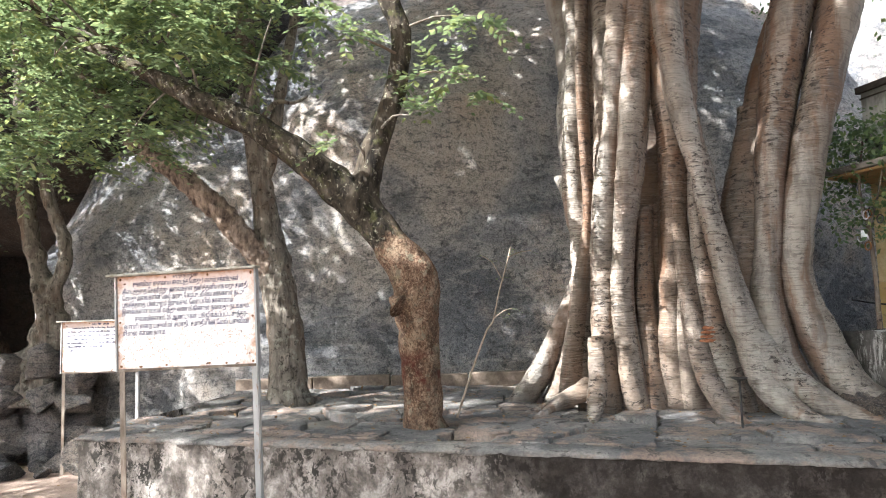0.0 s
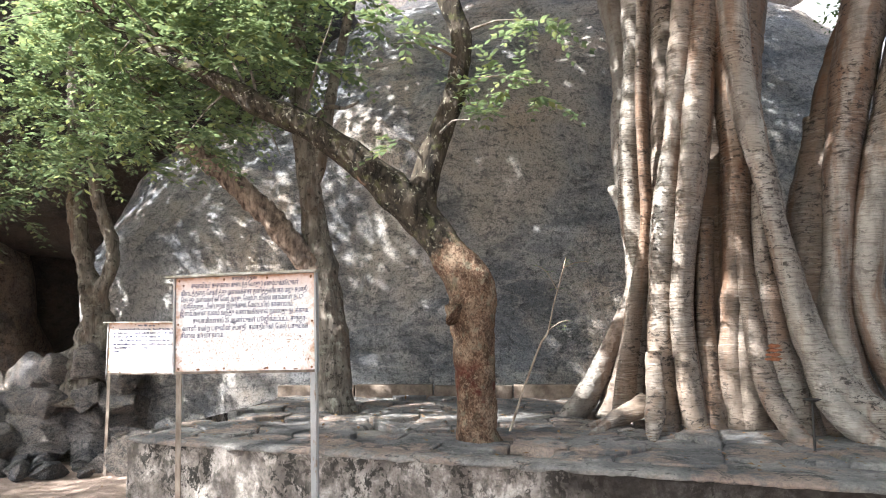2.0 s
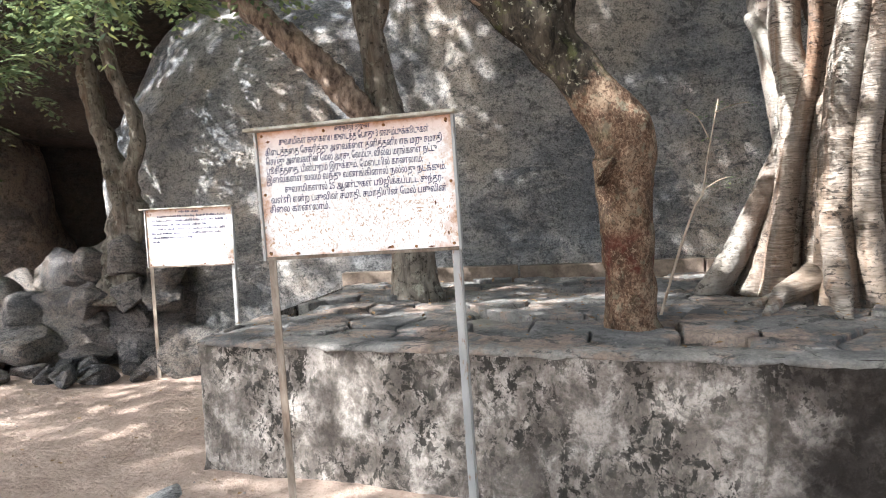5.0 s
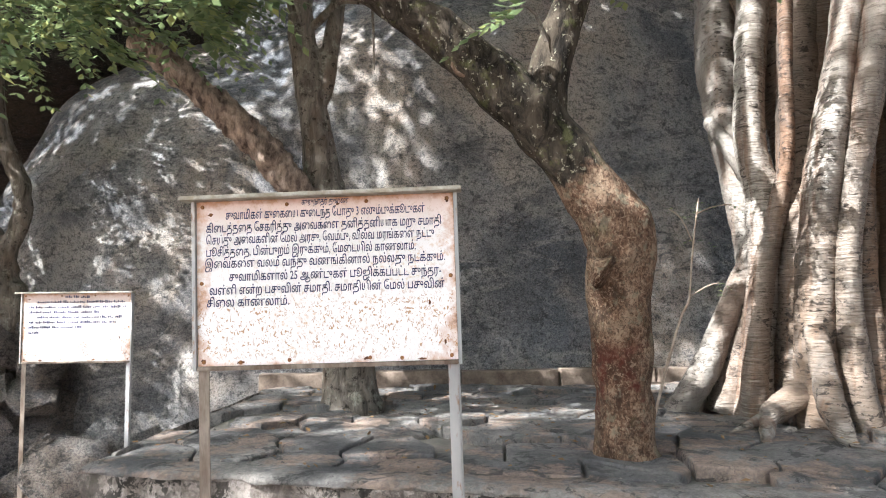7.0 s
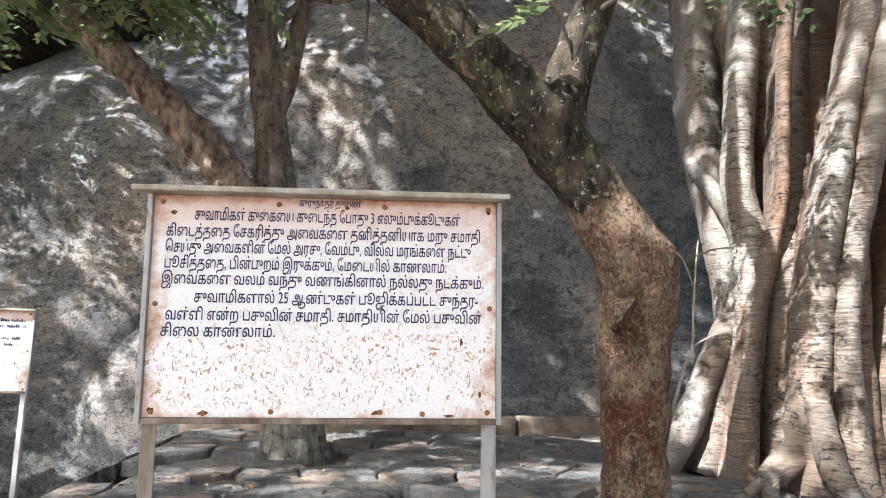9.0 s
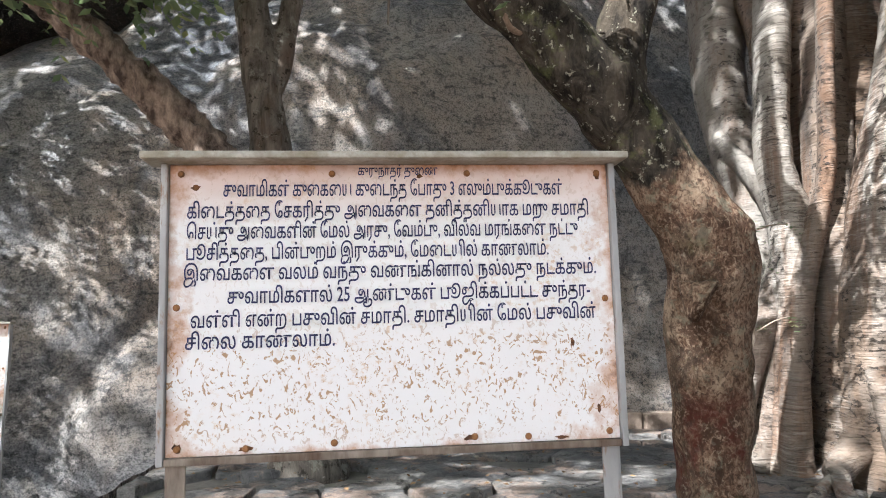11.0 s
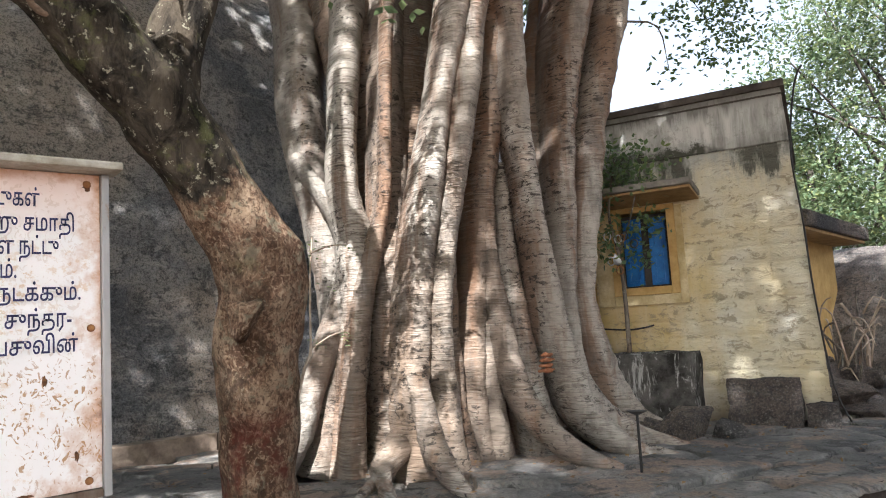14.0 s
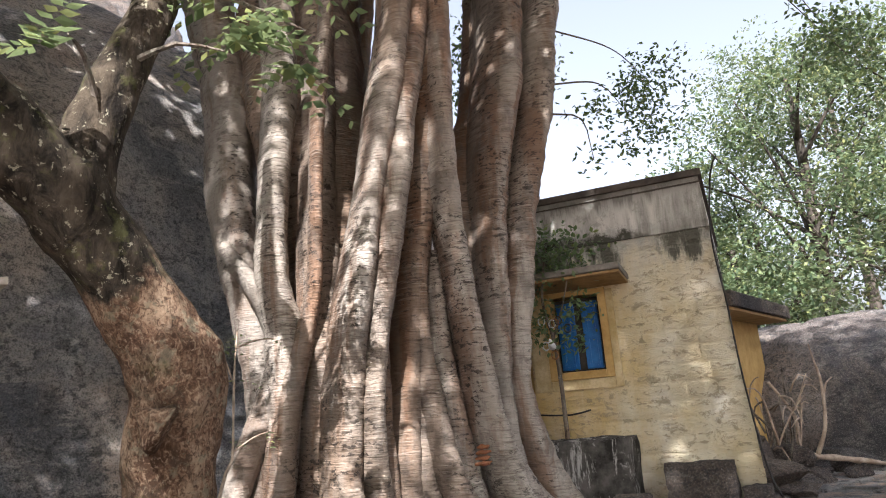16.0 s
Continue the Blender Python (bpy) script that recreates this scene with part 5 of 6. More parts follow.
rubble = [(-5.75, 8.75, 0.95, .24, .22, .14), (-5.3, 8.6, 0.85, .28, .25, .22), (-6.05, 8.7, 0.62, .36, .3, .25), (-5.5, 8.4, 0.48, .3, .26, .26), (-5.0, 8.45, 0.55, .27, .25, .3), (-4.95, 8.25, 0.16, .26, .24, .26), (-5.5, 8.1, 0.12, .3, .25, .2),
          (-6.2, 8.3, 0.25, .34, .3, .25), (-6.7, 8.7, 0.35, .4, .35, .3), (-4.6, 8.75, 0.5, .25, .25, .32), (-4.5, 8.4, 0.2, .3, .26, .3), (-5.9, 9.1, 1.2, .22, .22, .16), (-4.75, 8.9, 1.0, .2, .22, .2), (-6.6, 8.05, 0.1, .2, .16, .1), (-5.9, 7.75, 0.06, .17, .14, .09),
          (-5.05, 8.35, 1.15, .26, .22, .22), (-4.72, 8.4, 1.05, .22, .2, .2), (-5.35, 8.3, 1.2, .2, .2, .16), (-5.0, 8.25, 0.8, .24, .2, .2), (-5.45, 8.2, 0.8, .26, .22, .2), (-4.6, 8.3, 0.72, .24, .2, .18), (-4.85, 8.5, 1.42, .22, .2, .16),
          (-5.3, 7.8, 0.06, .2, .13, .08), (-6.5, 9.4, 0.85, .5, .4, .28), (-7.2, 9.6, 0.5, .5, .4, .5), (-4.4, 9.0, 0.9, .24, .2, .3)]
for k, (x, y, z, a, b, c) in enumerate(rubble):
    stone("rubble_stone", (x, y + 0.45, z), (a * 1.1, b * 1.1, c * 1.1), 100 + k, RUBBLE, "angular grey stone in the rubble heap", "stone", "rubble heap under the tree", rng.uniform(0, 360), (rng.uniform(-25, 25), rng.uniform(-25, 25)))
for k in range(16):
    r = rng.uniform(0.07, 0.15)
    stone("rubble_stone", (rng.uniform(-6.9, -4.5), rng.uniform(7.75, 8.35), 0.05), (r * 1.3, r, r * 0.8), 200 + k, (RUBBLE, DARKROCK)[k % 2], "small broken stone fallen from the rubble heap", "stone", "rubble heap under the tree", rng.uniform(0, 360), (rng.uniform(-15, 15), rng.uniform(-15, 15)), 3)
stone("rock", (-5.4, 9.1, 0.1), (1.3, 0.7, 0.65), 140, RUBBLE, "broad rock under the rubble heap", "rock")
stone("flat_rock", (-7.45, 8.75, 0.10), (1.25, 0.42, 0.24), 141, LICHENSTONE, "long flat pale rock lying on the ground", turn=4, sub=4)
stone("leaning_rock", (-7.35, 9.45, 0.55), (0.75, 0.4, 0.38), 142, RUBBLE, "leaning grey rock before the cave", turn=10, tilt=(0, -14), sub=4)
stone("standing_stone", (-3.80, 8.62, 0.25), (0.36, 0.24, 0.5), 149, LICHENSTONE, "pale streaked standing stone beside the platform", turn=10, sub=4)
stone("rubble_stone", (-3.98, 8.22, 0.15), (0.36, 0.24, 0.34), 151, RUBBLE, "dark stone leaning by the platform", "stone", "rubble heap under the tree", 30)
plinth = thing("plinth", "low stone plinth with a yellow painted edge before the cave", "plinth")
bm = bmesh.new()
box(bm, (-10.4, 8.95, -0.1), (-8.15, 9.75, 0.40), 0.03)
part("base", bm, CONCRETE, plinth)
bm = bmesh.new()
box(bm, (-10.4, 8.92, 0.404), (-8.12, 9.75, 0.53), 0.015)
part("slab", bm, plain("pale_yellow_paint", (0.48, 0.40, 0.22), (0.60, 0.53, 0.36), 4, 0.85, 0, 0.4, False), plinth, "slab painted pale yellow")
bm = bmesh.new()
tube(bm, [(-9.15, 9.35, 0.53, 0.38), (-9.15, 9.35, 0.9, 0.38), (-9.15, 9.35, 1.2, 0.30), (-9.15, 9.35, 1.36, 0.08)], 20, 0.05, 0.05)
tagged(link("shrine_stone", bm, BLACKSTONE), "black rounded shrine stone with a saffron face", "shrine")
bm = bmesh.new()
bmesh.ops.create_uvsphere(bm, u_segments=18, v_segments=10, radius=0.16, matrix=pose(-8.90, 9.07, 1.0) @ Matrix.Diagonal((1, 0.25, 1.35, 1)))
tagged(link("saffron_disc", bm, CAVEPAINT), "saffron painted disc on the shrine stone", "ornament")
stone("marble_slab", (-8.0, 9.6, 0.62), (0.38, 0.2, 0.2), 146, WHITESTONE, "broken white stone slab lying behind the plinth", "stone", turn=8)
# ---- sapling on the platform ----
sap = thing("sapling", "thin bare sapling with a few leaves", "sapling", pose(0.07, 5.55, DECK))
bm = bmesh.new()
tube(bm, [(-0.01, 0, -0.05, 0.010), (0.15, 0.08, 0.38, 0.009), (0.29, 0.14, 0.71, 0.008), (0.34, 0.16, 0.77, 0.008), (0.41, 0.25, 1.02, 0.006), (0.48, 0.34, 1.22, 0.005), (0.54, 0.4, 1.42, 0.004)], 8, 0.04, 0.12)
tube(bm, [(0.51, 0.37, 1.32, 0.005), (0.60, 0.33, 1.36, 0.004), (0.70, 0.30, 1.37, 0.002)], 6, 0.06, 0)
tube(bm, [(0.45, 0.3, 1.12, 0.004), (0.36, 0.27, 1.28, 0.003), (0.28, 0.25, 1.33, 0.002)], 6, 0.06, 0)
tube(bm, [(0.35, 0.17, 0.80, 0.004), (0.43, 0.12, 0.86, 0.003), (0.50, 0.10, 0.88, 0.002)], 6, 0.06, 0)
part("stem", bm, DEADWOOD, sap, "", True)
bm = bmesh.new()
rng = random.Random(8)
for p in ((0.54, 0.4, 1.4), (0.68, 0.3, 1.37), (0.60, 0.33, 1.36), (0.28, 0.25, 1.33), (0.34, 0.26, 1.29), (0.49, 0.10, 0.88), (0.36, 0.2, 0.85), (0.46, 0.3, 1.15)):
    for _ in range(2):
        neem_spray(bm, Vector(p), Vector((rng.gauss(0, 1), rng.gauss(0, 1), rng.uniform(-0.2, 0.4))), rng.uniform(0.08, 0.15), rng, 4)
part("leaves", bm, LEAF, sap)

# ---- iron lamp stake ----
stake = thing("lamp_stake", "thin black iron stake with a small flat lamp dish", "lamp stand", pose(2.06, 4.84, DECK))
bm = bmesh.new()
tube(bm, [(0.0, 0, -0.1, 0.009), (0, 0, 0.33, 0.008)], 8, 0.1, 0)
part("rod", bm, DARKIRON, stake, "", True)
bm = bmesh.new()
bmesh.ops.create_cone(bm, cap_ends=True, segments=20, radius1=0.02, radius2=0.06, depth=0.02, matrix=pose(0, 0, 0.335))
part("dish", bm, DARKIRON, stake)


# ---- building ----
CORNER, FACE = Vector((4.42, 4.42, 0)), Vector((-0.26, 0.966, 0)).normalized()
OUT = Vector((-FACE.y, FACE.x, 0))
HOUSE = Matrix(((FACE.x, OUT.x, 0, CORNER.x), (FACE.y, OUT.y, 0, CORNER.y), (0, 0, 1, DECK), (0, 0, 0, 1)))
# in the house's own axes: x runs along the face, y stands out from it, z up from the deck
house = thing("outbuilding", "small limewashed yellow stone outbuilding with a weathered parapet", "building", HOUSE)
WX0, WX1, WZ0, WZ1 = 1.14, 1.58, 1.17, 1.85


def batter(z):
    return 0.045 * z


def house_wall(lo, hi, name="wall", material=None, label="", bevel=0.01):
    bm = bmesh.new()
    box(bm, lo, hi)
    for v in bm.verts:
        if v.co.x < 0.3:
            v.co.x += batter(max(0.0, v.co.z))
    return part(name, bm, material or LIME, house, label)


house_wall((0.0, -0.35, -0.15), (WX0, -0.012, 2.30))
house_wall((WX1, -0.35, -0.15), (1.82, -0.012, 2.30))
house_wall((WX0, -0.35, -0.15), (WX1, -0.012, WZ0))
house_wall((WX0, -0.35, WZ1), (WX1, -0.012, 2.30))
house_wall((0.0, -3.4, 2.30), (1.82, 0.012, 2.76), "parapet", PARAPET, "grey stained plaster parapet")
house_wall((-0.01, -3.4, 2.70), (1.83, 0.024, 2.712), "drip_line", DARKBARK, "thin dark moulded line under the coping")
house_wall((-0.03, -3.4, 2.76), (1.85, 0.045, 2.82), "coping", DARKBARK, "dark weathered coping")
house_wall((0.02, -3.2, -0.15), (0.33, -0.352, 2.29), "wall")
house_wall((1.52, -3.2, -0.15), (1.81, -0.352, 2.29), "wall")
house_wall((0.34, -3.2, -0.15), (1.51, -2.9, 2.29), "wall")
SOFFIT = plain("brown_ochre", (0.22, 0.135, 0.055), (0.36, 0.24, 0.11), 6, 0.9, 0, 0.6, False)
WASH = plain("ochre_wash", (0.38, 0.28, 0.12), (0.56, 0.46, 0.27), 6, 0.9, 0, 0.7, False)
for name, lo, hi in (("window_jamb", (WX0 - 0.07, -0.2, WZ0 - 0.07), (WX0, 0.022, WZ1 + 0.05)), ("window_jamb", (WX1, -0.2, WZ0 - 0.07), (WX1 + 0.07, 0.022, WZ1 + 0.05)), ("window_sill", (WX0, -0.2, WZ0 - 0.07), (WX1, 0.03, WZ0)), ("window_head", (WX0, -0.2, WZ1), (WX1, 0.022, WZ1 + 0.05))):
    bm = bmesh.new()
    box(bm, lo, hi, 0.006)
    part(name, bm, YELLOW, house, "ochre painted window surround")
mid = (WX0 + WX1) / 2
for k, (a, b, turn) in enumerate(((WX0 + 0.035, mid - 0.035, 0), (mid + 0.02, WX1 - 0.03, 14))):
    leaf = bmesh.new()
    box(leaf, (a, -0.11, WZ0 + 0.02), (b, -0.085, WZ1 - 0.045), 0.004)
    shutter = part("shutter", leaf, BLUE, house, "blue painted wooden shutter")
    hinge = pose(b if turn else a, -0.1, 0) @ pose(0, 0, 0, 0, 0, -turn) @ pose(-b if turn else -a, 0.1, 0)
    shutter.matrix_local = hinge
    for z0, z1 in ((WZ0 + 0.05, WZ0 + 0.31), (WZ0 + 0.36, WZ1 - 0.08)):
        for lo, hi in (((a + 0.03, -0.085, z0), (b - 0.03, -0.075, z0 + 0.02)), ((a + 0.03, -0.085, z1 - 0.02), (b - 0.03, -0.075, z1)), ((a + 0.03, -0.085, z0 + 0.02), (a + 0.05, -0.075, z1 - 0.02)), ((b - 0.05, -0.085, z0 + 0.02), (b - 0.03, -0.075, z1 - 0.02))):
            bm = bmesh.new()
            box(bm, lo, hi, 0.002)
            part("panel_moulding", bm, BLUE, shutter)
bm = bmesh.new()
box(bm, (0.84, -0.01, 1.935), (1.82, 0.50, 1.99), 0.012)
for v in bm.verts:
    v.co.z += v.co.y * 0.06
part("sunshade", bm, CONCRETE, house, "projecting concrete sunshade over the window")
bm = bmesh.new()
box(bm, (0.85, 0.0, 1.905), (1.81, 0.48, 1.931), 0.006)
for v in bm.verts:
    v.co.z += v.co.y * 0.06
part("soffit", bm, SOFFIT, house, "ochre painted underside of the sunshade")
for lo, hi in (((WX0 - 0.135, -0.008, WZ0 - 0.16), (WX0 - 0.072, 0.014, 1.88)), ((WX1 + 0.072, -0.008, WZ0 - 0.16), (1.80, 0.014, 1.88)), ((WX0 - 0.07, -0.008, WZ0 - 0.16), (WX1 + 0.07, 0.014, WZ0 - 0.073))):
    bm = bmesh.new()
    box(bm, lo, hi, 0.005)
    part("painted_band", bm, WASH, house, "ochre painted plaster band round the window")
# flat panel with the shade of the unlit room put into its colour
bm = bmesh.new()
box(bm, (WX0 + 0.005, -0.16, WZ0 + 0.005), (WX1 - 0.005, -0.135, WZ1 - 0.005))
part("window_back", bm, DARKBARK, house, "dark panel standing in for the unlit room behind the shutters")
bm = bmesh.new()
tube(bm, [(-0.05, 0.03, 2.9, 0.009), (0.02, 0.03, 2.75, 0.009), (0.10, 0.03, 2.2, 0.008), (0.07, 0.03, 1.6, 0.008), (0.05, 0.03, 1.0, 0.008), (-0.01, 0.03, 0.3, 0.008), (-0.1, 0.05, 0.02, 0.008)], 6, 0.08, 0)
part("cable", bm, DARKIRON, house, "black cable down the corner", True)
bm = bmesh.new()
tube(bm, [(2.1, 0.02, 0.86, 0.008), (1.8, 0.05, 0.82, 0.008), (1.5, 0.05, 0.80, 0.008), (1.32, 0.03, 0.83, 0.008)], 6, 0.08, 0)
part("cable", bm, DARKIRON, house, "black cable sagging below the window", True)

wing = thing("back_wing", "yellow wall of a low back wing with a concrete sunshade", "building", pose(0, 0, 0))
bm = bmesh.new()
box(bm, (6.75, 5.42, -0.1), (9.0, 8.5, 2.64))
part("wall", bm, YELLOW, wing)
bm = bmesh.new()
box(bm, (6.45, 5.0, 2.68), (9.2, 8.7, 2.86), 0.02)
part("sunshade", bm, DARKROCK, wing, "dark edged projecting roof slab")
bm = bmesh.new()
box(bm, (6.5, 5.05, 2.642), (9.15, 8.65, 2.678), 0.006)
part("soffit", bm, SOFFIT, wing, "ochre underside of the roof slab")


def slab_block(name, lo, hi, label, seed, material):
    bm = bmesh.new()
    box(bm, lo, hi)
    bmesh.ops.subdivide_edges(bm, edges=bm.edges[:], cuts=7, use_grid_fill=True)
    c = (Vector(lo) + Vector(hi)) / 2
    for v in bm.verts:
        p = v.co * 6 + Vector((seed * 9.1, 0, 0))
        v.co += (v.co - c).normalized() * 0.03 * noise.fractal(p, 0.9, 2.0, 4)
    ob = link(name, bm, material)
    ob.matrix_world = HOUSE
    return tagged(ob, label, "stone block", "stone blocks at the outbuilding")


slab_block("stone_block", (0.95, 0.08, -0.03), (1.72, 0.55, 0.60), "large dark hewn stone block streaked with white", 1, STREAKED)
slab_block("stone_block", (0.22, 0.03, -0.03), (0.73, 0.30, 0.36), "dark squared stone block against the wall", 2, DARKROCK)
slab_block("stone_block", (-0.02, 0.03, -0.03), (0.19, 0.26, 0.17), "small dark stone block at the wall corner", 3, DARKROCK)
for k, (x, y, z, a, b, c) in enumerate(((0.98, 0.78, 0.06, .34, .17, .15), (0.72, 0.72, 0.03, .16, .13, .1), (1.35, 0.85, 0.04, .2, .15, .12), (1.7, 0.7, 0.06, .22, .2, .15))):
    p = HOUSE @ Vector((x, y, z))
    stone("stone", tuple(p), (a, b, c), 160 + k, DARKROCK, "broken dark stone lying before the stone block", "stone", "broken stones at the outbuilding", 40 * k, (8, 5))

# sapling with hanging charms before the window
charm = thing("window_sapling", "slender sapling hung with charms before the window", "sapling", HOUSE @ pose(1.46, 0.42, 0.55))
bm = bmesh.new()
tube(bm, [(0, 0, -0.1, 0.022), (0.0, 0, 0.5, 0.018), (0.02, 0, 0.9, 0.016), (0.08, 0, 1.25, 0.012), (0.0, 0.0, 1.7, 0.008)], 8, 0.06, 0.1)
tube(bm, [(0.02, 0, 0.9, 0.01), (-0.1, 0, 1.2, 0.008), (-0.22, 0, 1.6, 0.004)], 6, 0.08, 0)
part("stem", bm, GREY, charm, "", True)
bm = broad_crown([(-0.15, 0, 1.65, 0.26), (0.1, 0, 1.55, 0.28), (0.3, 0.0, 1.3, 0.2), (0.12, 0.0, 1.1, 0.16), (-0.2, 0, 1.15, 0.16), (0.2, 0, 0.95, 0.16), (-0.1, 0, 0.85, 0.14), (0.34, 0, 1.55, 0.24), (0.22, 0, 1.8, 0.24)], 1900, 51, 0.055)
part("leaves", bm, FIGLEAF, charm)
rng = random.Random(6)
for k in range(7):
    bm = bmesh.new()
    x, z = rng.uniform(-0.12, 0.16), rng.uniform(0.62, 1.15)
    ring = [(x + 0.03 * math.cos(a), 0.03, z + 0.035 * math.sin(a), 0.006) for a in [i / 8 * math.tau for i in range(9)]]
    tube(bm, ring, 6, 0.02, 0)
    part("bangle", bm, (WHITESTONE, RUST, DARKIRON)[k % 3], charm, "", True)
bm = bmesh.new()
rock_mesh(bm, (0.05, 0.03, 0.07), 9, 2)
bmesh.ops.translate(bm, verts=bm.verts, vec=(0.03, 0.05, 0.85))
part("cloth_bundle", bm, WHITESTONE, charm, "small white cloth bundle", True)

# ---- beyond the building: steps, dead roots, stones ----
for k, (x, y, z, a, b, c) in enumerate(((5.0, 4.30, 0.86, .32, .16, .09), (5.35, 4.62, 0.95, .40, .2, .12), (5.9, 4.4, 0.88, .25, .16, .1), (5.7, 4.9, 1.1, .3, .25, .16), (6.6, 4.6, 0.92, .3, .2, .13), (6.1, 5.0, 1.25, .2, .2, .12), (7.3, 4.3, 0.9, .35, .25, .14), (6.3, 4.1, 0.87, .13, .1, .07), (6.9, 4.0, 0.87, .1, .1, .06), (5.05, 4.48, 1.0, .3, .15, .07), (5.25, 4.75, 1.14, .3, .18, .1), (5.5, 4.35, 0.9, .34, .14, .06), (6.0, 4.65, 1.02, .22, .16, .12), (6.35, 4.45, 0.9, .18, .13, .09), (6.75, 4.25, 0.88, .16, .12, .08), (7.1, 3.85, 0.86, .14, .1, .06), (5.6, 5.1, 1.3, .24, .2, .12))):
    stone("stone", (x, y, z), (a, b, c), 180 + k, DARKROCK, "dark broken stone piled beyond the building", "stone", "stones beyond the building", 35 * k, (10 * math.sin(k), 10 * math.cos(k)))
roots = thing("dead_branches", "tangle of bleached dead branches beyond the building", "branch", pose(6.1, 4.4, 0.85))
bm = bmesh.new()
tube(bm, [(0.9, -0.5, 0.03, 0.022), (0.5, -0.3, 0.12, 0.028), (0.1, 0.0, 0.2, 0.028), (-0.1, 0.1, 0.33, 0.022), (-0.05, 0.1, 0.6, 0.017), (-0.2, 0.25, 0.95, 0.012)], 9, 0.08, 0.12)
part("limb", bm, DEADWOOD, roots, "", True)
bm = bmesh.new()
tube(bm, [(0.1, 0.0, 0.2, 0.024), (0.17, -0.1, 0.45, 0.02), (0.24, -0.13, 0.72, 0.016), (0.34, -0.12, 0.95, 0.014), (0.30, -0.1, 1.15, 0.010), (0.2, -0.1, 1.3, 0.006)], 9, 0.05, 0.14)
tube(bm, [(0.25, -0.13, 0.75, 0.012), (0.38, -0.16, 0.9, 0.009), (0.5, -0.2, 0.95, 0.005)], 7, 0.05, 0.1)
tube(bm, [(0.5, -0.3, 0.1, 0.022), (0.35, -0.05, 0.18, 0.02), (0.2, 0.15, 0.14, 0.016), (-0.1, 0.25, 0.2, 0.01)], 8, 0.05, 0.14)
part("limb", bm, DEADWOOD, roots, "", True)
rng = random.Random(19)
for k in range(64):
    bm = bmesh.new()
    b = Vector((rng.uniform(-0.95, 0.35), rng.uniform(0.0, 0.8), rng.uniform(0.08, 0.85)))
    e = b + Vector((rng.uniform(-0.6, 0.5), rng.uniform(-0.3, 0.3), rng.uniform(-0.5, 0.5)))
    mid_p = (b + e) / 2 + Vector((rng.uniform(-0.1, 0.1), 0, rng.uniform(0, 0.2)))
    tube(bm, [(*b, 0.011), (*mid_p, 0.008), (*e, 0.004)], 5, 0.1, 0)
    part("twig", bm, DEADWOOD if k % 2 else GREY, roots, "", True)


# ---- trees beyond ----
def far_tree(x, y, h, spread, seed, lean=0.0):
    tree = thing("tree", "leafy tree with a slender grey trunk beyond the building", "tree", pose(x, y, 0), "trees beyond the building")
    rng = random.Random(seed)
    bm = bmesh.new()
    tube(bm, [(0, 0, -0.3, 0.26), (lean * 0.3, 0, h * 0.25, 0.2), (lean * 0.7, 0, h * 0.5, 0.15), (lean, 0, h * 0.8, 0.07)], 10, 0.3, 0.08, 2)
    clumps = []
    for k in range(11):
        a = k * 2.4 + rng.uniform(-0.3, 0.3)
        z0 = h * rng.uniform(0.28, 0.65)
        r = spread * rng.uniform(0.5, 1.0)
        e = Vector((lean * z0 / h + r * math.cos(a), r * math.sin(a), z0 + h * rng.uniform(0.08, 0.32)))
        tube(bm, [(lean * z0 / h, 0, z0, 0.07), (e.x * 0.5 + lean * 0.2, e.y * 0.5, (z0 + e.z) / 2 + 0.2, 0.035), (*e, 0.02)], 7, 0.3, 0.1, 2)
        clumps.append((*e, spread * rng.uniform(0.28, 0.42)))
        clumps.append((e.x * 0.55, e.y * 0.55, e.z + rng.uniform(-0.4, 1.0), spread * rng.uniform(0.22, 0.36)))
        clumps.append((e.x * 1.1, e.y * 1.1, e.z - rng.uniform(0.3, 1.2), spread * rng.uniform(0.18, 0.28)))
    part("trunk", bm, DARKBARK, tree, "", True)
    part("crown", broad_crown(clumps, 13500, seed + 1, 0.125, 20, 1.9), FARLEAF, tree, "open crown of small green leaves", False)


far_tree(16.5, 5.6, 12.0, 2.9, 61, 0.6)
far_tree(19.0, 11.2, 7.6, 3.4, 63, -0.5)
far_tree(18.0, 2.0, 13.0, 4.0, 65, 0.4)
far_tree(25.0, 5.6, 16.0, 4.4, 67, 0.0)
far_tree(15.5, 7.4, 6.4, 2.4, 69, 0.5)
far_tree(28.0, 15.5, 8.5, 4.5, 71, 0.0)
far_tree(19.0, 7.5, 8.0, 3.0, 73, 0.2)
far_tree(16.0, 3.4, 7.5, 2.8, 75, 0.2)

